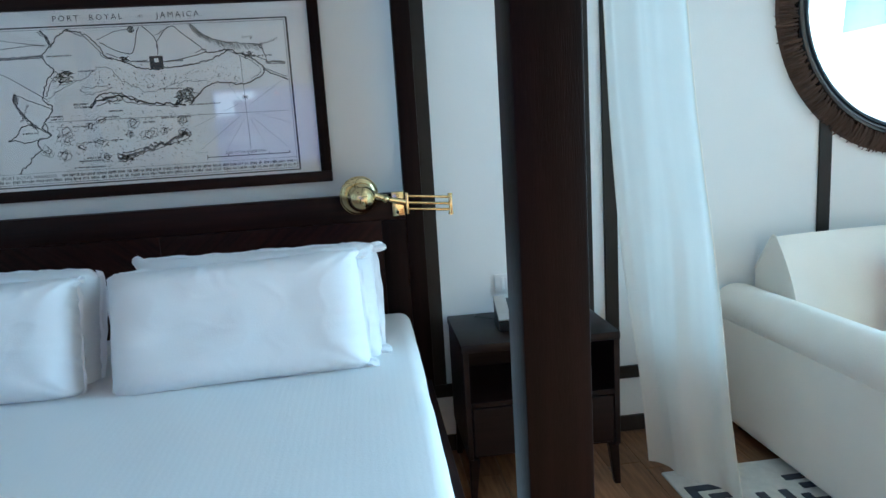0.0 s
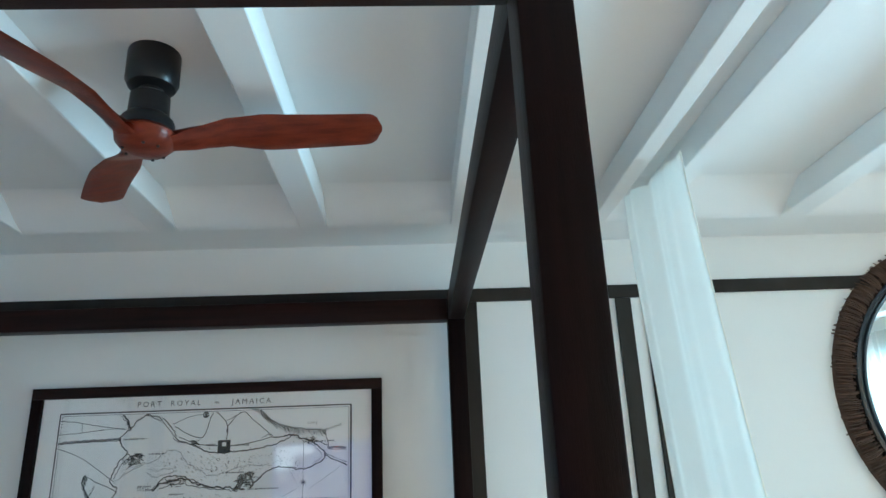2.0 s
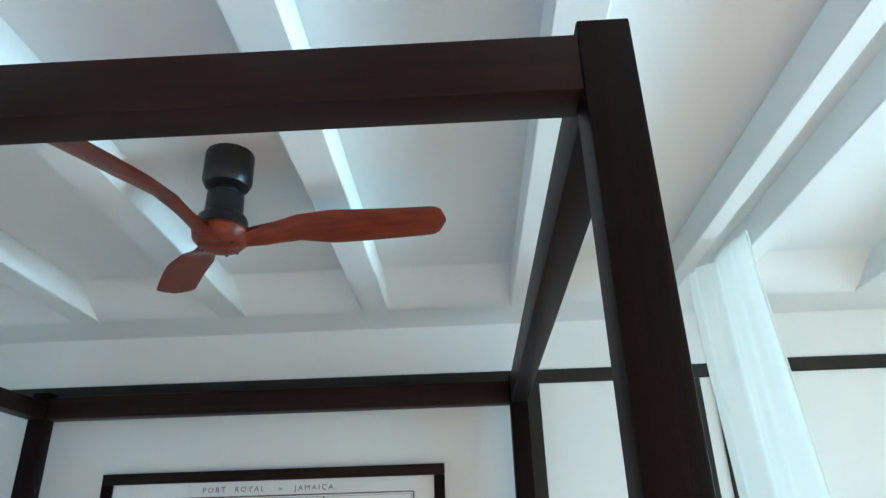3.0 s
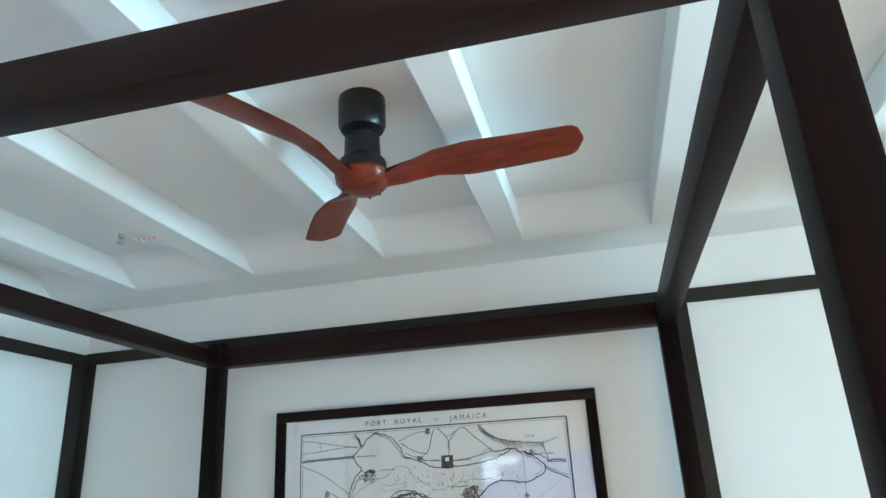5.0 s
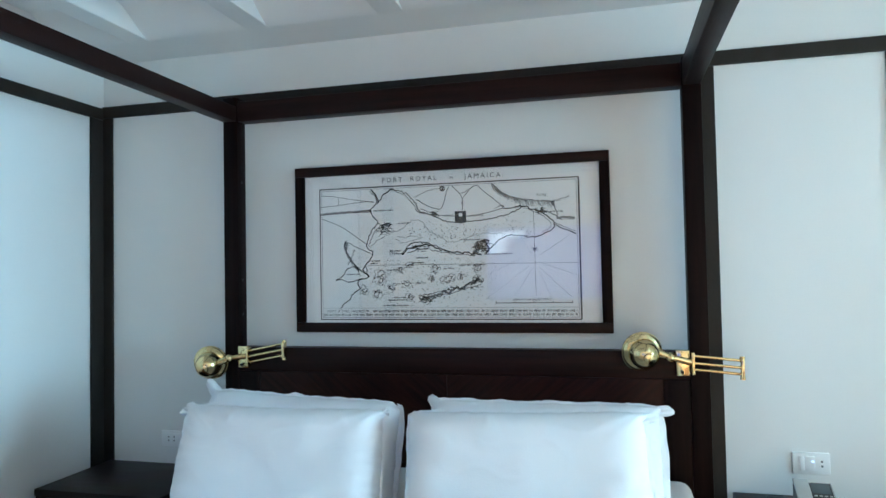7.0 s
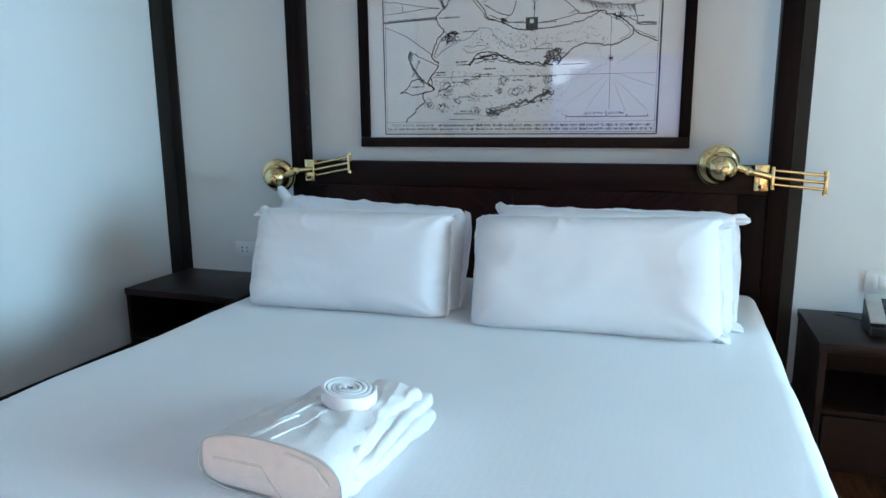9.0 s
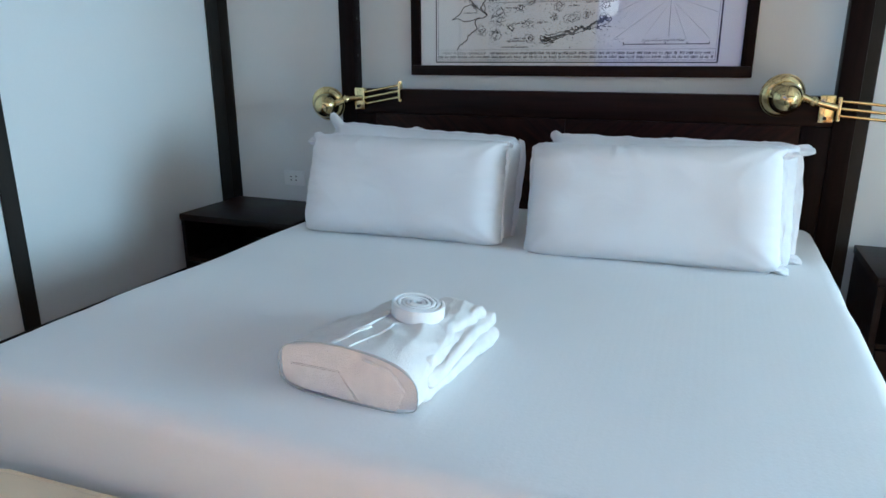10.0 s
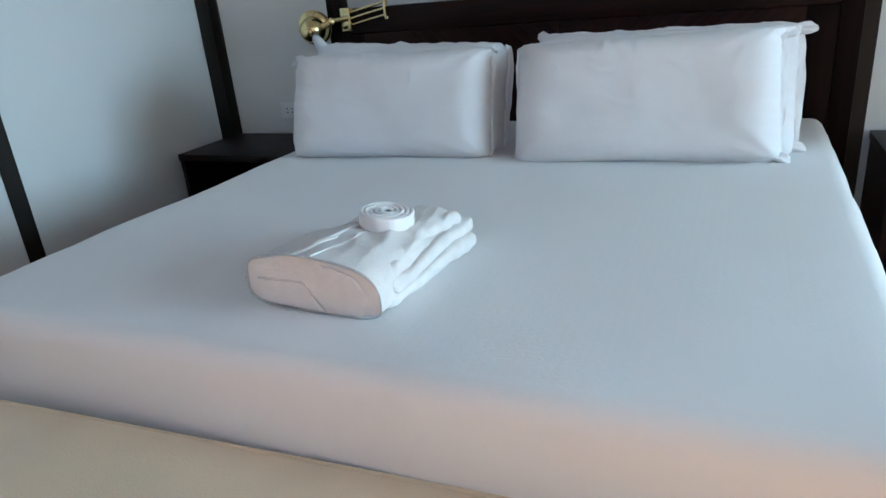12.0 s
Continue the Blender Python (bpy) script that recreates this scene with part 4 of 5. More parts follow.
def reading_lamp(x, shade_dz, slope):
    """A folded swing-arm lamp: plate, parallel arms to a far hinge, bell shade on its knuckle."""
    y = BACK0 + 0.004
    l = thing("wall_lamp", (x, y, 1.166), "polished brass swing-arm reading lamp on the headboard", "lamp", "reading lamps over the bed")
    plate = part("back_plate", box(bmesh.new(), -0.026, 0.026, -0.016, 0.0, -0.05, 0.05, 0.004), BRASS, l)
    for z in (-0.034, 0.034):
        part("screw", rod(bmesh.new(), (0, -0.0165, z), (0, -0.0185, z), 0.006, 0.005, 12), BRASS, plate)
    part("switch", rod(bmesh.new(), (-0.004, -0.016, -0.034), (-0.004, -0.028, -0.034), 0.007, 0.006, 12), BLACK, plate)
    part("inner_bracket", box(bmesh.new(), 0.030, 0.042, -0.046, -0.014, -0.042, 0.046, 0.004), BRASS, l)
    for z, yy in ((0.030, -0.022), (0.004, -0.034), (-0.022, -0.022)):
        part("arm_rod", rod(bmesh.new(), (0.036, yy, z), (0.213, yy, z + slope), 0.0055, seg=12), BRASS, l)
    part("end_bracket", box(bmesh.new(), 0.207, 0.220, -0.042, -0.012, -0.036 + slope, 0.040 + slope, 0.004), BRASS, l)
    for z in (-0.036, 0.040):
        part("hinge_pin", rod(bmesh.new(), (0.2135, -0.027, z + slope - 0.006), (0.2135, -0.027, z + slope + 0.006), 0.010, seg=16), BRASS, l)
    dz = shade_dz
    part("knuckle", rod(bmesh.new(), (0.028, -0.034, 0.006), (-0.052, -0.05, 0.010 + dz * 0.4), 0.013, 0.011), BRASS, l)
    j = bmesh.new()
    bmesh.ops.create_uvsphere(j, u_segments=20, v_segments=12, radius=0.019, matrix=Matrix.Translation((-0.05, -0.05, 0.010 + dz * 0.4)))
    part("ball_joint", j, BRASS, l)
    part("neck", rod(bmesh.new(), (-0.048, -0.05, 0.01 + dz * 0.4), (-0.105, -0.066, 0.006 + dz), 0.013, 0.017), BRASS, l)
    m = Matrix.Translation((-0.148, -0.062, dz)) @ Euler((radians(100), 0, radians(14))).to_matrix().to_4x4()
    bell = lathe(bmesh.new(), [(0.0735, -0.030), (0.0765, -0.028), (0.0765, -0.020), (0.073, -0.014), (0.066, -0.008), (0.0585, -0.004), (0.0570, 0.004), (0.0565, 0.018), (0.052, 0.034), (0.043, 0.048), (0.030, 0.059), (0.020, 0.063), (0.018, 0.069), (0.010, 0.073), (0.0, 0.074)], 48, m)
    lathe(bell, [(0.0735, -0.030), (0.068, -0.014), (0.0555, -0.004), (0.053, 0.018), (0.045, 0.038), (0.028, 0.052), (0.0, 0.056)], 48, m)
    shade = part("shade", bell, BRASS, l)
    part("rim", lathe(bmesh.new(), [(0.075, -0.034), (0.079, -0.031), (0.079, -0.025), (0.075, -0.022)], 48, m), BRASS, shade)
    return l


reading_lamp(0.981, 0.042, -0.016)
reading_lamp(-0.937, -0.030, 0.034)


def ceiling_fan(x, y):
    f = thing("ceiling_fan", (x, y, TOP_Z), "three-blade ceiling fan with red wooden blades and black motor", "fan")
    part("canopy", lathe(bmesh.new(), [(0.0, 0.0), (0.066, 0.0), (0.068, -0.006), (0.068, -0.088), (0.060, -0.104), (0.040, -0.112), (0.0, -0.112)], 48), BLACK, f)
    part("downrod", lathe(bmesh.new(), [(0.0, -0.108), (0.030, -0.108), (0.034, -0.12), (0.030, -0.13), (0.0, -0.13)], 32), BLACK, f)
    part("motor", lathe(bmesh.new(), [(0.0, -0.126), (0.042, -0.126), (0.050, -0.132), (0.052, -0.19), (0.064, -0.202), (0.068, -0.212), (0.068, -0.232), (0.058, -0.242), (0.0, -0.242)], 48), BLACK, f)
    part("hub", lathe(bmesh.new(), [(0.0, -0.236), (0.070, -0.236), (0.078, -0.246), (0.074, -0.268), (0.056, -0.288), (0.024, -0.296), (0.0, -0.297)], 48), FANWOOD, f)
    for k in range(3):
        a0 = radians(4 + 120 * k)
        bm = bmesh.new()

        def top(s):
            def g(u, v):
                r = 0.03 + 0.58 * u
                # narrow waist by the hub, broad paddle, rounded tip
                half = 0.032 + 0.036 * min(1, max(0, (u - 0.06) / 0.4)) ** 1.2 - 0.010 * max(0, u - 0.5)
                if u > 0.93:
                    half *= math.sqrt(max(0.0, 1 - ((u - 0.93) / 0.0705) ** 2)) * 0.98 + 0.02
                c = (2 * v - 1) * half
                sweep = 0.014 * math.sin(math.pi * u)
                twist = -radians(20) * (1 - 0.45 * u) * min(1, u / 0.15)
                z = -0.262 + 0.030 * min(1, u / 0.3) ** 1.5 + 0.018 * u
                th = 0.008 * (1 - 0.5 * u) * (1 - (2 * v - 1) ** 2) ** 0.5 + (0.012 * max(0, 1 - u / 0.2))
                p = Vector((r, c * math.cos(twist) + sweep, z + c * math.sin(twist) + s * th))
                return Matrix.Rotation(a0, 3, "Z") @ p

            return g

        for s in (-1, 1):
            sheet_grid(bm, top(s), 40, 10)
        part("blade", bm, FANWOOD, f)
    for k in range(3):
        a = radians(68 + 120 * k)
        for d in (-0.35, 0.35):
            part("screw", rod(bmesh.new(), (0.052 * math.cos(a + d), 0.052 * math.sin(a + d), -0.288), (0.052 * math.cos(a + d), 0.052 * math.sin(a + d), -0.2925), 0.004, seg=10), BLACK, f)
    return f


ceiling_fan(0.186, -1.335)


def smoke_detector(x, y):
    d = thing("sprinkler", (x, y, TOP_Z), "white ceiling sprinkler head beside a detector plate", "sprinkler")
    part("plate", box(bmesh.new(), -0.01, 0.13, -0.005, 0.12, -0.012, 0.0, 0.004), OFFWHITE, d)
    part("rosette", lathe(bmesh.new(), [(0.0, 0.0), (0.036, 0.0), (0.034, -0.006), (0.018, -0.012), (0.0, -0.012)], 28, Matrix.Translation((-0.01, -0.075, 0))), OFFWHITE, d)
    head = part("head", lathe(bmesh.new(), [(0.0, -0.01), (0.011, -0.01), (0.012, -0.026), (0.007, -0.03), (0.0, -0.03)], 20, Matrix.Translation((-0.01, -0.075, 0))), SILVER, d)
    for s in (-1, 1):
        part("yoke", tube(bmesh.new(), [(-0.01 + s * 0.010, -0.075, -0.026), (-0.01 + s * 0.014, -0.075, -0.038), (-0.01 + s * 0.004, -0.075, -0.05)], 0.0025, 6), SILVER, head)
    part("deflector", lathe(bmesh.new(), [(0.0, -0.05), (0.016, -0.05), (0.016, -0.053), (0.0, -0.053)], 18, Matrix.Translation((-0.01, -0.075, 0))), SILVER, head)
    for k in range(4):
        part("indicator", box(bmesh.new(), 0.012 + 0.024 * k, 0.021 + 0.024 * k, -0.002, 0.008, -0.0135, -0.0118), REDLED, d)
    return d


smoke_detector(-1.10, -0.63)


def socket_plate(x0, x1, z0, z1, label, switches):
    s = thing("wall_socket", ((x0 + x1) / 2, 0, (z0 + z1) / 2), label, "socket")
    w, h = (x1 - x0) / 2, (z1 - z0) / 2
    part("plate", box(bmesh.new(), -w, w, -0.009, 0.0, -h, h, 0.003), OFFWHITE, s)
    if switches:
        part("rocker", box(bmesh.new(), -w + 0.026, -w + 0.042, -0.013, -0.008, -h + 0.014, h - 0.014, 0.002), OFFWHITE, s)
        part("rocker", box(bmesh.new(), -w + 0.046, -w + 0.080, -0.013, -0.008, -h + 0.014, h - 0.014, 0.002), OFFWHITE, s)
        part("indicator", box(bmesh.new(), -w + 0.068, -w + 0.076, -0.0142, -0.0128, 0.006, 0.012), BLUELED, s, "small blue indicator light")
        hole_x = (w - 0.030,)
    else:
        part("module", box(bmesh.new(), -w + 0.016, w - 0.016, -0.0115, -0.008, -h + 0.012, h - 0.012, 0.002), OFFWHITE, s)
        hole_x = (-0.018, 0.012)
    for hx in hole_x:
        for dz in (-0.009, 0.009):
            part("pin_hole", rod(bmesh.new(), (hx, -0.0085, dz), (hx, -0.0125, dz), 0.0038, seg=10), BLACK, s)
    return s


socket_plate(-1.478, -1.352, 0.700, 0.778, "white wall socket above the nightstand", False)
socket_plate(1.390, 1.525, 0.722, 0.806, "white wall switch and socket plate with blue light", True)


def round_mirror(x, z):
    m = thing("round_mirror", (x, 0, z), "large round wall mirror with dark ring and brown fibre fringe", "mirror")
    turn = Euler((radians(90), 0, 0)).to_matrix().to_4x4()
    part("mirror_glass", lathe(bmesh.new(), [(0.0, 0.030), (0.566, 0.030), (0.566, 0.022), (0.0, 0.022)], 96, turn), MIRROR, m)
    part("ring", lathe(bmesh.new(), [(0.560, 0.02), (0.560, 0.034), (0.568, 0.052), (0.580, 0.056), (0.586, 0.046), (0.594, 0.046), (0.602, 0.060), (0.612, 0.056), (0.618, 0.03), (0.618, 0.0), (0.560, 0.0)], 128, turn), BLUEBLACK, m)
    bm = bmesh.new()
    rng = random.Random(8)
    for k in range(620):
        a = 2 * math.pi * (k + rng.uniform(-0.4, 0.4)) / 620
        r1 = 0.698 + rng.uniform(-0.014, 0.010)
        da = rng.uniform(-0.012, 0.012)
        wd = rng.uniform(0.0035, 0.007)
        y0, y1 = rng.uniform(0.016, 0.05), rng.uniform(0.004, 0.034)
        prev = None
        for i in range(4):
            t = i / 3
            r = 0.608 + (r1 - 0.608) * t
            b = a + da * t
            c = Vector((r * math.cos(b), 0, r * math.sin(b)))
            n = Vector((-math.sin(b), 0, math.cos(b))) * wd * (1 - 0.45 * t)
            y = -(y0 + 0.016 * math.sin(math.pi * t) + (y1 - y0) * t)
            now = [bm.verts.new(c + n + Vector((0, y, 0))), bm.verts.new(c + Vector((0, y - 0.004, 0))), bm.verts.new(c - n + Vector((0, y, 0)))]
            if prev:
                bm.faces.new((prev[0], prev[1], now[1], now[0]))
                bm.faces.new((prev[1], prev[2], now[2], now[1]))
            prev = now
    part("fringe", bm, FIBRE, m, "rough brown raffia fringe")
    part("backing", lathe(bmesh.new(), [(0.0, 0.0), (0.69, 0.0), (0.68, 0.012), (0.60, 0.016), (0.0, 0.016)], 96, turn), FIBRE, m)
    return m


round_mirror(3.385, 1.90)


def television(x0, x1, z0, z1):
    t = thing("television", ((x0 + x1) / 2, SOUTH, (z0 + z1) / 2), "flat television on the wall with a lit blue screen", "television")
    w, h = (x1 - x0) / 2, (z1 - z0) / 2
    part("casing", box(bmesh.new(), -w - 0.012, w + 0.012, 0.012, 0.05, -h - 0.012, h + 0.012, 0.004), BLACK, t)
    part("bracket", box(bmesh.new(), -0.2, 0.2, 0.0, 0.014, -0.15, 0.15), BLACK, t)
    screen = part("screen", box(bmesh.new(), -w, w, 0.05, 0.0515, -h, h), SCREEN, t, smooth=False)
    part("picture_block", box(bmesh.new(), -w + 0.02, -w + 0.36, 0.0515, 0.0535, h - 0.10, h - 0.03), SCREENWHITE, screen, smooth=False)
    part("picture_block", box(bmesh.new(), -w + 0.02, -w + 0.18, 0.0515, 0.0535, h - 0.24, h - 0.10), SCREENWHITE, screen, smooth=False)
    part("picture_block", box(bmesh.new(), -w + 0.56, -w + 0.60, 0.0515, 0.0535, h - 0.08, h - 0.04), SCREENRED, screen, smooth=False)
    m = Matrix(((-1, 0, 0, -w + 0.22), (0, 0, 1, 0.0535), (0, 1, 0, h - 0.44), (0, 0, 0, 1)))
    lettering("lettering", "Ocean", 0.10, SCREENWHITE, screen, m)
    return t


television(-0.47, 0.78, 1.26, 1.95)

# ---- loose things ----


def bathrobe():
    """A folded robe in a clear bag, standing on the sheet with its flat end to the foot."""
    r = thing("folded_bathrobe", (0.012, -1.770, MAT_Z1 + 0.004), "folded white terry bathrobe in a clear plastic bag on the bed", "bathrobe", turn=-3.5)
    hw, hh, y0, y1 = 0.152, 0.047, -0.20, 0.16

    def ring(a, k=1.0, t=0.0):
        c, s = math.cos(a), math.sin(a)
        e = 0.5
        x = hw * k * math.copysign(abs(c) ** e, c)
        z = hh * k * math.copysign(abs(s) ** (e + 0.1 if s > 0 else 0.5), s)
        z += (0.018 * (1 - (x / hw) ** 2) - 0.005 * (x / hw)) * (1 if z > 0 else max(0, 1 + z / hh))
        return Vector((x, 0, z + hh * 0.98))

    def skin(k0, ya, yb, lumps, bow=0.0):
        def f(u, v):
            a = 2 * math.pi * u
            k = k0 * (1 - 0.04 * v - 0.16 * v**6)
            p = ring(a, k)
            # the bundle sinks towards its far, wall-side corner
            p.z *= 1 - v * (0.12 + 0.34 * max(0, 0.4 - p.x / hw) / 1.4)
            y = ya + (yb - ya) * v
            q = Vector((p.x * 9, y * 7, p.z * 12))
            n = noise.noise(q)
            w = p.x + 0.25 * y
            crease = max(0, 1 - 2.6 * abs(noise.noise(Vector((w * 16, y * 4, 3.0))))) ** 2
            top = min(1, v * 4) * (1 if p.z > hh else 0.25)
            lift = lumps * (n + 0.6 * crease * top + 0.35 * noise.noise(q * 3.1) * top)
            return Vector((p.x + lumps * n * 0.8, y + bow * (1 - (p.x / hw) ** 2), max(0.001, p.z + lift)))

        return f

    def skin_top(x, y):
        """Height of the bundle's upper side, creases included."""
        g = skin(1.0, y0, y1, 0.011)
        return min((g(u / 240, (y - y0) / (y1 - y0)) for u in range(8, 113)), key=lambda q: abs(q.x - x)).z

    bm = bmesh.new()
    g = sheet_grid(bm, skin(1.0, y0, y1, 0.011), 150, 60, wrap=True)
    for j, flip in ((0, True), (60, False)):
        edge = [row[j] for row in g]
        c = bm.verts.new(sum((v.co for v in edge), Vector()) / len(edge) + Vector((0, -0.004 if flip else 0.006, 0)))
        for i in range(len(edge)):
            bm.faces.new((edge[i], edge[(i + 1) % len(edge)], c))
    part("folded_robe", bm, TERRY, r)
    # folded flaps on the flat end
    flap = bmesh.new()
    for pts in (((-0.125, 0.058), (-0.012, 0.062), (0.004, 0.036), (0.030, 0.006), (-0.11, 0.010)), ((0.040, 0.098), (0.004, 0.040), (0.032, 0.006), (0.11, 0.006), (0.128, 0.05), (0.10, 0.085))):
        front = [flap.verts.new(Vector((x, y0 - 0.0065, z))) for x, z in pts]
        back = [flap.verts.new(Vector((x, y0 - 0.002, z))) for x, z in pts]
        flap.faces.new(front)
        for i in range(len(pts)):
            j = (i + 1) % len(pts)
            flap.faces.new((front[i], front[j], back[j], back[i]))
    bmesh.ops.bevel(flap, geom=[e for e in flap.edges], offset=0.002, segments=2, affect="EDGES", clamp_overlap=True)
    part("folded_flap", flap, TERRY, r)
    # folded layers stacked along the window side, their rounded ends uneven
    for k, (xa, xb, ya, yb, za, zb) in enumerate(((0.02, 0.158, -0.17, 0.205, 0.0, 0.034), (0.0, 0.150, -0.15, 0.225, 0.029, 0.062), (0.02, 0.138, -0.13, 0.185, 0.056, 0.088))):
        bm = cushion_block(xa, xb, ya, yb, za, zb, 0.0155, 26, 64, 2, 0.008, 0.0, 17.0 + 5 * k)
        for v in bm.verts:
            v.co.x += 0.010 * math.sin(13 * v.co.y + 2.1 * k) + 0.05 * max(0, v.co.y) * (k == 1) + 0.006 * noise.noise(Vector((v.co.y * 24, v.co.z * 20, k)))
            v.co.z = max(0.001, v.co.z + 0.004 * math.sin(21 * v.co.y + 40 * v.co.x + k) + 0.006 * noise.noise(Vector((v.co.x * 28, v.co.y * 20, k + 4.0))))
        for v in bm.verts:
            fold = 1 - 2.2 * abs(noise.noise(Vector((v.co.x * 34 + 6 * v.co.y, v.co.y * 7, 2.0 * k))))
            v.co.z = max(0.001, v.co.z + 0.0026 * max(0, fold) ** 2 + 0.0008 * noise.noise(v.co * 60))
            v.co.x += 0.0025 * noise.noise(Vector((v.co.y * 30, v.co.z * 30, k + 9.0)))
        part("folded_layer", bm, TERRY, r)
    # stitched lapel edges and a row of small pleats, sunk in the cloth
    for x0, x1, y2 in ((-0.040, -0.020, 0.21), (-0.030, -0.010, 0.21), (0.006, 0.016, 0.19)):
        bm = bmesh.new()
        pts = []
        for k in range(13):
            t = k / 12
            x, y = x0 + (x1 - x0) * t + 0.008 * math.sin(3 * t), y0 + 0.004 + y2 * t
            pts.append((x, y, skin_top(x, y) - 0.0012 - 0.004 * max(0, 2 * abs(t - 0.5) - 0.8)))
        tube(bm, pts, 0.0036, 8)
        part("lapel_edge", bm, TERRY, r)
    bm = bmesh.new()
    for k in range(6):
        x = -0.030 + 0.010 * k
        tube(bm, [(x + 0.003 * t, y, skin_top(x, y) + 0.001 + 0.002 * (t == 1)) for t, y in enumerate((0.012, 0.028, 0.044))], 0.0030, 6)
    part("pleats", bm, TERRY, r)
    bag = bmesh.new()
    sheet_grid(bag, skin(1.010, y0 - 0.003, y1 + 0.012, 0.011, -0.004), 90, 36, wrap=True)
    film = part("plastic_bag", bag, PLASTIC, r, "clear glossy plastic film bag")
    film.visible_shadow = False
    part("bag_rim", tube(bmesh.new(), [ring(2 * math.pi * k / 60, 1.012) + Vector((0, y0 - 0.004, 0.001)) for k in range(60)], 0.0016, 8, closed=True), SILVER, film, "grey piped edge of the plastic bag")
    return r


bathrobe()


def belt_roll():
    b = thing("belt_roll", (0.046, -1.742, MAT_Z1 + 0.004 + 0.098), "rolled white robe belt lying on the folded bathrobe", "belt")
    bm = bmesh.new()
    turns, n, h = 5.0, 210, 0.031

    def spiral(t):
        a = 2 * math.pi * turns * t
        r = 0.005 + 0.051 * t
        return Vector((r * math.cos(a), r * math.sin(a), 0))

    def f(u, v):
        th = 0.0042
        c = spiral(u)
        d = c.normalized()
        prof = ((-th, 0.002), (-th, h - 0.002), (-th * 0.5, h), (th * 0.5, h), (th, h - 0.002), (th, 0.002), (th * 0.5, 0), (-th * 0.5, 0))[int(round(v * 8)) % 8]
        return c + d * prof[0] + Vector((0, 0, prof[1] + 0.0012 * math.sin(23 * u)))

    g = sheet_grid(bm, f, n, 8)
    part("band", bm, BELT, b)
    b.matrix_basis = b.matrix_basis @ pose(0, 0, 0, 4, 5, 40)
    return b


belt_roll()


def telephone(x, y):
    t = thing("telephone", (x, y, 0.640), "black and silver desk telephone on the nightstand", "telephone", turn=-2)
    bm = bmesh.new()
    w, d = 0.063, 0.07
    prof = ((-d, 0.0), (d, 0.0), (d, 0.098), (d - 0.012, 0.108), (-d + 0.004, 0.044), (-d - 0.004, 0.034))
    a = [bm.verts.new((-w, y0, z)) for y0, z in prof]
    b = [bm.verts.new((w, y0, z)) for y0, z in prof]
    bm.faces.new(a)
    bm.faces.new(b[::-1])
    for i in range(len(prof)):
        j = (i + 1) % len(prof)
        bm.faces.new((a[i], a[j], b[j], b[i]))
    bmesh.ops.bevel(bm, geom=list(bm.edges), offset=0.004, segments=2, affect="EDGES", clamp_overlap=True)
    part("base", bm, PHONEBLACK, t)
    slope = math.atan2(0.064, 2 * d - 0.016)
    tilt = Matrix.Translation((0, -d + 0.004, 0.044)) @ Matrix.Rotation(slope, 4, "X")

    def plate(name, x0, x1, y0, y1, z0, z1, material, parent, bev=0.002):
        o = part(name, box(bmesh.new(), x0, x1, y0, y1, z0, z1, bev), material, parent)
        o.data.transform(tilt)
        return o

    plate("face_plate", -0.014, w - 0.003, 0.004, 0.136, 0.0, 0.004, PHONEBLACK, t)
    plate("side_strip", w - 0.008, w - 0.003, 0.004, 0.136, 0.0042, 0.0062, SILVER, t, 0.001)
    plate("display", -0.010, w - 0.012, 0.082, 0.131, 0.0042, 0.0055, DISPLAY, t, 0.0006)
    for i in range(4):
        plate("key", -0.008 + 0.0165 * i, 0.003 + 0.0165 * i, 0.068, 0.073, 0.0042, 0.0072, SILVER, t, 0.001)
        for j in range(3):
            plate("key", -0.009 + 0.0165 * i, 0.004 + 0.0165 * i, 0.010 + 0.018 * j, 0.023 + 0.018 * j, 0.0042, 0.0068, BLACK, t, 0.001)
    hs = plate("handset", -w - 0.003, -0.016, -0.006, 0.142, 0.006, 0.015, SILVER, t, 0.003)
    plate("earpiece", -w + 0.002, -0.020, 0.100, 0.136, -0.006, 0.0062, PHONEBLACK, hs, 0.002)
    plate("mouthpiece", -w + 0.002, -0.020, 0.002, 0.036, -0.006, 0.0062, PHONEBLACK, hs, 0.002)
    cord = [(-0.03, d - 0.003, 0.02), (-0.06, d + 0.03, 0.010), (-0.10, d + 0.06, 0.012), (-0.135, d + 0.10, 0.008), (-0.12, d + 0.145, 0.004), (-0.07, d + 0.15, 0.004)]
    part("cord", tube(bmesh.new(), spline(cord, 6), 0.0022, 6), PHONEBLACK, t)
    return t


telephone(1.406, -0.265)


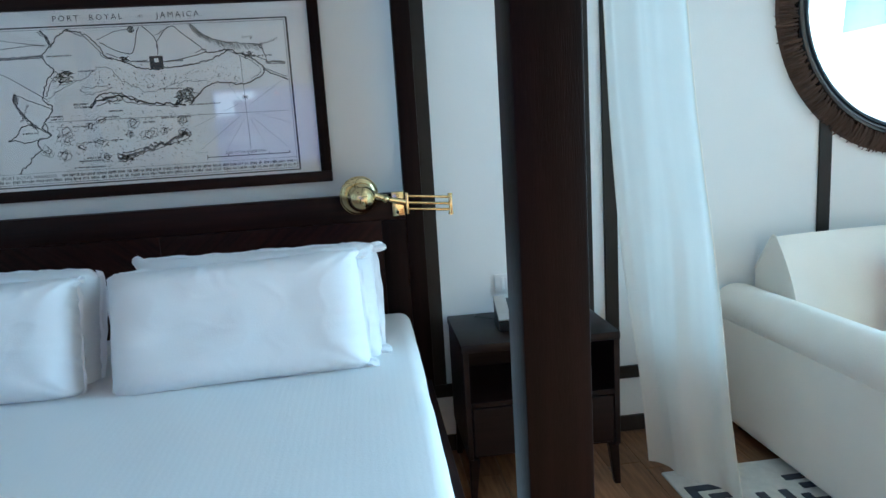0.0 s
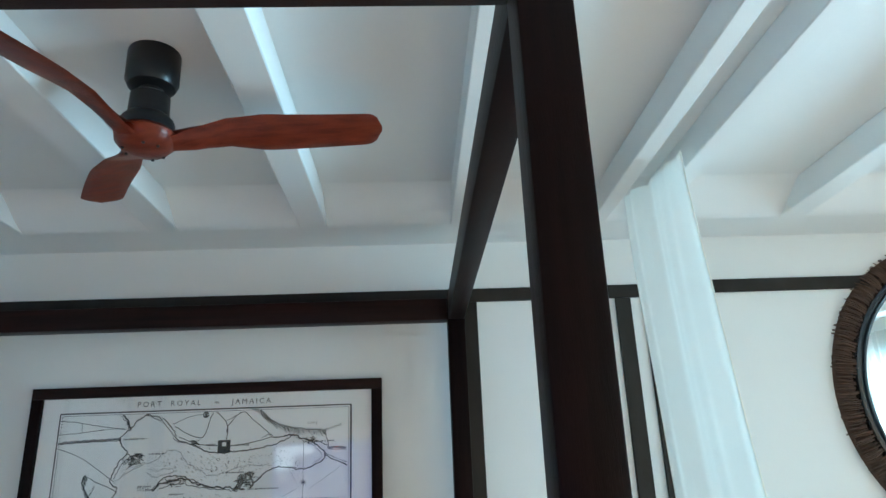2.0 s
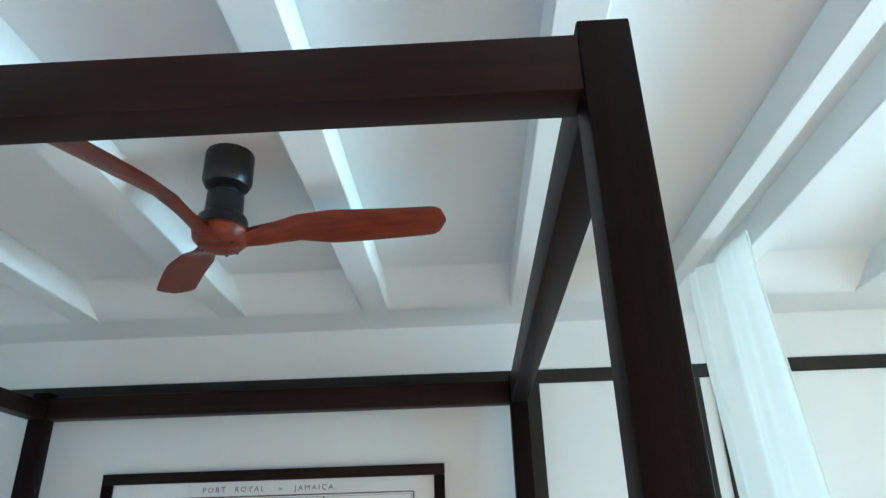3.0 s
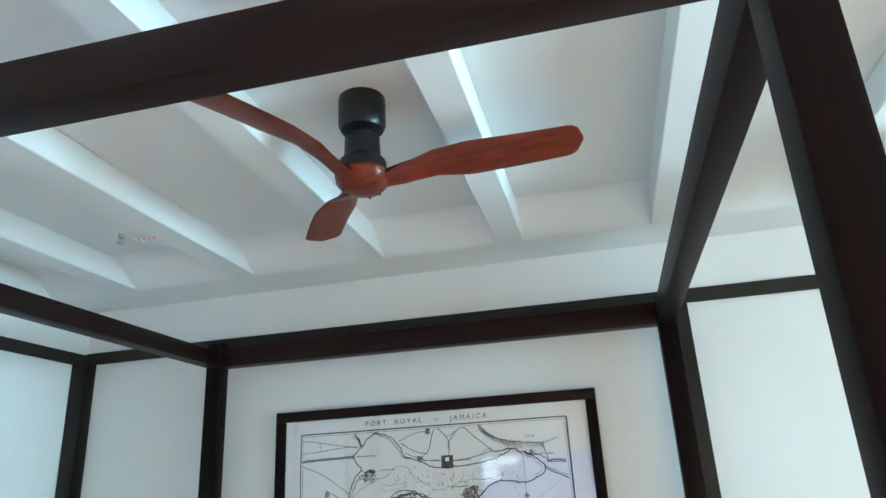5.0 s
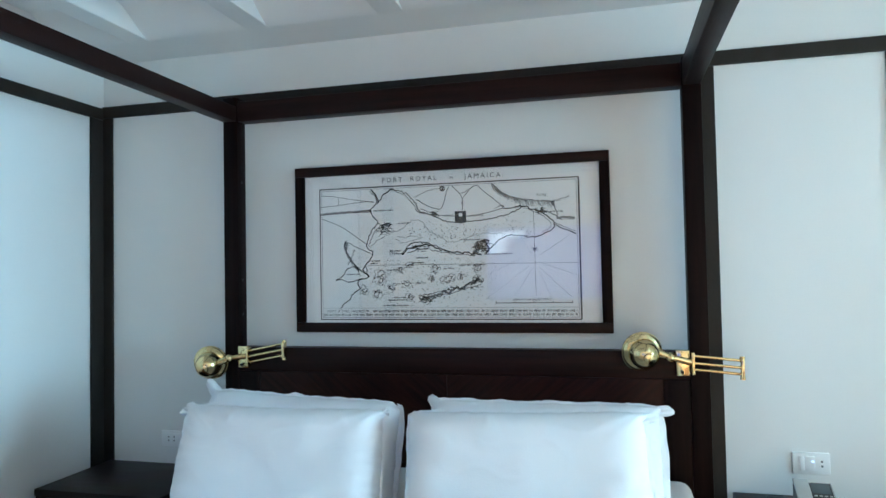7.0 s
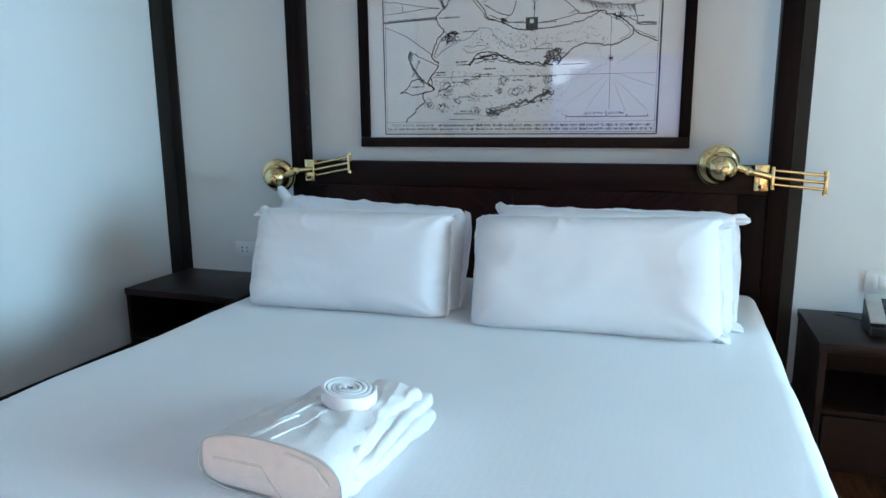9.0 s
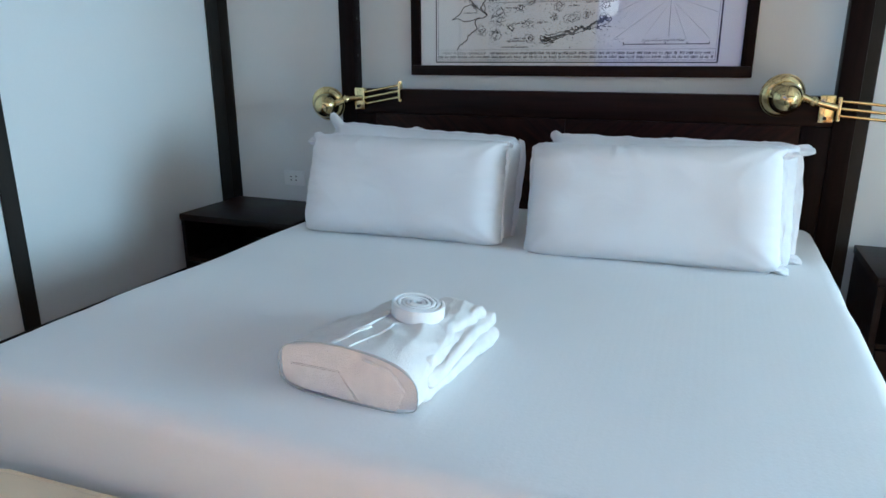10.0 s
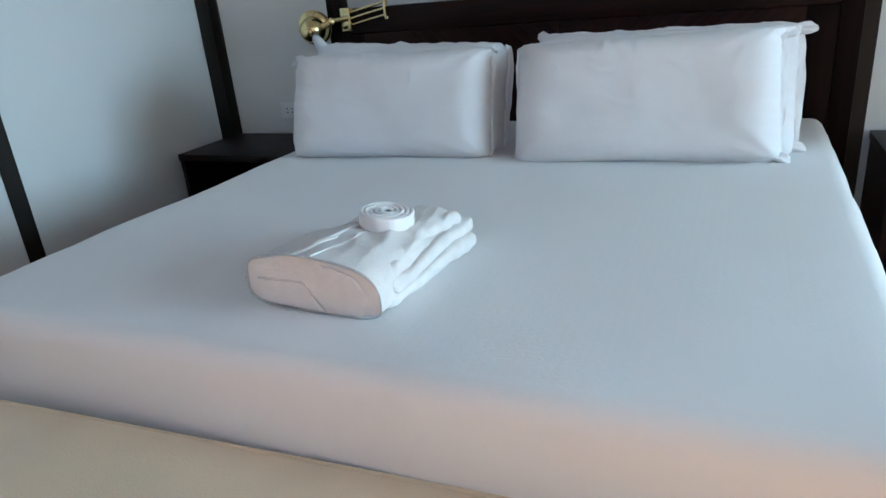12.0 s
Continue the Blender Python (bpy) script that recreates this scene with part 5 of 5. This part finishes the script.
def sofa(x0, x1):
    s = thing("sofa", ((x0 + x1) / 2, -0.50, 0), "off-white upholstered sofa with rolled arms against the wall", "sofa")
    w, ya, yb = (x1 - x0) / 2, -0.62, 0.43
    part("base", cushion_block(-w + 0.10, w - 0.10, ya + 0.03, yb, 0.06, 0.34, 0.03, 16, 8, 3, 0.003, 0, 2.0), SOFAWHITE, s)
    part("seat_cushion", cushion_block(-w + 0.20, w - 0.20, ya + 0.01, yb - 0.24, 0.335, 0.49, 0.05, 18, 10, 3, 0.005, 0.02, 8.0), SOFAWHITE, s)
    for k in (-1, 1):
        bm = cushion_block(min(k * w, k * (w - 0.17)), max(k * w, k * (w - 0.17)), ya, yb + 0.03, 0.05, 0.56, 0.03, 5, 14, 8, 0.003, 0, 4.0 + k)
        arm = part("arm", bm, SOFAWHITE, s)
        roll = bmesh.new()

        def f(u, v, k=k):
            a = 2 * math.pi * u
            y = ya - 0.012 + (yb + 0.03 - ya + 0.012) * v
            e = 1.0 if 0.02 < v < 0.98 else 0.93
            r = 0.092 * e * (1 + 0.02 * noise.noise(Vector((3 * v, math.cos(a), math.sin(a)))))
            return Vector((k * (w - 0.075) + k * 0.0 + r * 1.15 * math.cos(a), y, 0.592 + 0.02 * (1 - v) + r * math.sin(a)))

        g = sheet_grid(roll, f, 32, 24, wrap=True)
        for j in (0, 24):
            roll.faces.new([row[j] for row in g])
        part("arm_roll", roll, SOFAWHITE, arm)
        loop = [f(i / 40, 0.0) + Vector((0, -0.004, 0)) for i in range(40)]
        part("piping", tube(bmesh.new(), loop, 0.006, 8, closed=True), SOFAWHITE, arm)
    # the back: a wedge in profile, its front leaning, its top sloping to the wall
    profile = ((0.20, 0.30), (0.145, 0.50), (0.152, 0.63), (0.205, 0.76), (0.292, 0.892), (0.318, 0.905), (0.345, 0.895), (0.46, 0.74), (0.465, 0.30))
    bm = bmesh.new()
    n = 40
    rows = []
    for i in range(n + 1):
        a = -0.712 + 1.424 * i / n
        sag = 0.014 * math.sin(math.pi * i / n) ** 0.5
        rows.append([bm.verts.new((a, y - sag * (0.4 if z > 0.45 else 0) + 0.004 * noise.noise(Vector((3 * a, 4 * z, 2.0))), z + (sag if z > 0.7 else 0))) for y, z in profile])
    for a, b in zip(rows, rows[1:]):
        for i in range(len(profile)):
            j = (i + 1) % len(profile)
            bm.faces.new((a[i], a[j], b[j], b[i]))
    bm.faces.new(rows[0])
    bm.faces.new(rows[-1][::-1])
    part("back", bm, SOFAWHITE, s)
    for e in (0, n):
        loop = [Vector((-0.712 + 1.424 * e / n, y, z)) for y, z in profile[1:8]]
        part("piping", tube(bmesh.new(), spline(loop, 4), 0.005, 8), SOFAWHITE, s)
    for k in (-1, 1):
        for yy in (ya + 0.07, yb - 0.05):
            part("foot", rod(bmesh.new(), (k * (w - 0.08), yy, 0.07), (k * (w - 0.08), yy, 0), 0.03, 0.022), STAND, s)
    return s


sofa(2.425, 4.20)


def red_cushion():
    c = thing("cushion", (3.17, -0.46, 0.67), "red cushion leaning on the sofa", "cushion")
    c.matrix_basis = Matrix.Translation((3.17, -0.46, 0.675)) @ Euler((radians(-28), radians(12), radians(8))).to_matrix().to_4x4()
    bm = bmesh.new()
    for s in (-1, 1):
        sheet_grid(bm, lambda u, v, s=s: Vector(((2 * u - 1) * 0.21 * (1 - 0.08 * (1 - (2 * v - 1) ** 2)), s * 0.075 * max(0, 1 - (2 * u - 1) ** 4) ** 0.6 * max(0, 1 - (2 * v - 1) ** 4) ** 0.6, (2 * v - 1) * 0.19 * (1 - 0.08 * (1 - (2 * u - 1) ** 2)))), 24, 24)
    part("cover", bm, REDCLOTH, c)
    return c


red_cushion()


def rug(x0, x1, y0, y1):
    r = thing("rug", ((x0 + x1) / 2, (y0 + y1) / 2, 0), "cream rug with slate geometric key pattern on the wood floor", "rug")
    w, d = (x1 - x0) / 2, (y1 - y0) / 2
    part("rug_field", box(bmesh.new(), -w, w, -d, d, 0.0, 0.012, 0.005), RUGWHITE, r)
    bm = bmesh.new()
    c, t = 0.33, 0.035
    nx, ny = int(2 * w / c), int(2 * d / c)
    for i in range(nx):
        for j in range(ny):
            cx, cy = -w + c * (i + 0.5) + (2 * w - nx * c) / 2, -d + c * (j + 0.5) + (2 * d - ny * c) / 2
            flip = 1 if (i + j) % 2 else -1
            for k, h in enumerate((0.137, 0.071)):
                for sx, sy in ((1, 1), (-1, -1)):
                    # two angle bars that face each other across the cell
                    ax = cx + flip * sx * h
                    a, b = sorted((ax, ax - flip * sx * t))
                    p, q = sorted((cy - sy * h * (0.3 if k == 0 else 0.0), cy + sy * h))
                    box(bm, a, b, p, q, 0.0125, 0.0165)
                    ay = cy + sy * h
                    a, b = sorted((cx + flip * sx * (h - t - 0.001), cx - flip * sx * h * 0.45))
                    p, q = sorted((ay, ay - sy * t))
                    box(bm, a, b, p, q, 0.0125, 0.0165)
    part("pattern", bm, RUGDARK, r, "slate blue key pattern", False)
    return r


rug(1.965, 4.28, -2.3, -0.43)

# ---- floor planks, each a board of its own ----
boards = {}
rng = random.Random(11)
x = WEST
while x < EAST - 0.01:
    wd = min(0.15, EAST - x)
    y = SOUTH - rng.uniform(0.0, 1.1)
    while y < 0:
        a, b = max(y, SOUTH), min(y + 1.2, 0.0)
        if b - a > 0.05:
            key = (round(wd, 3), round(b - a, 2))
            if key not in boards:
                boards[key] = finish(box(bmesh.new(), 0.001, wd - 0.001, 0.001, b - a - 0.001, -0.0119, 0.0, 0.0012, 1), "plank", FLOORWOOD_Y)
            ob = new("plank", boards[key])
            ob.parent, ob.location = floor, (x, a, 0)
        y += 1.2
    x += 0.15
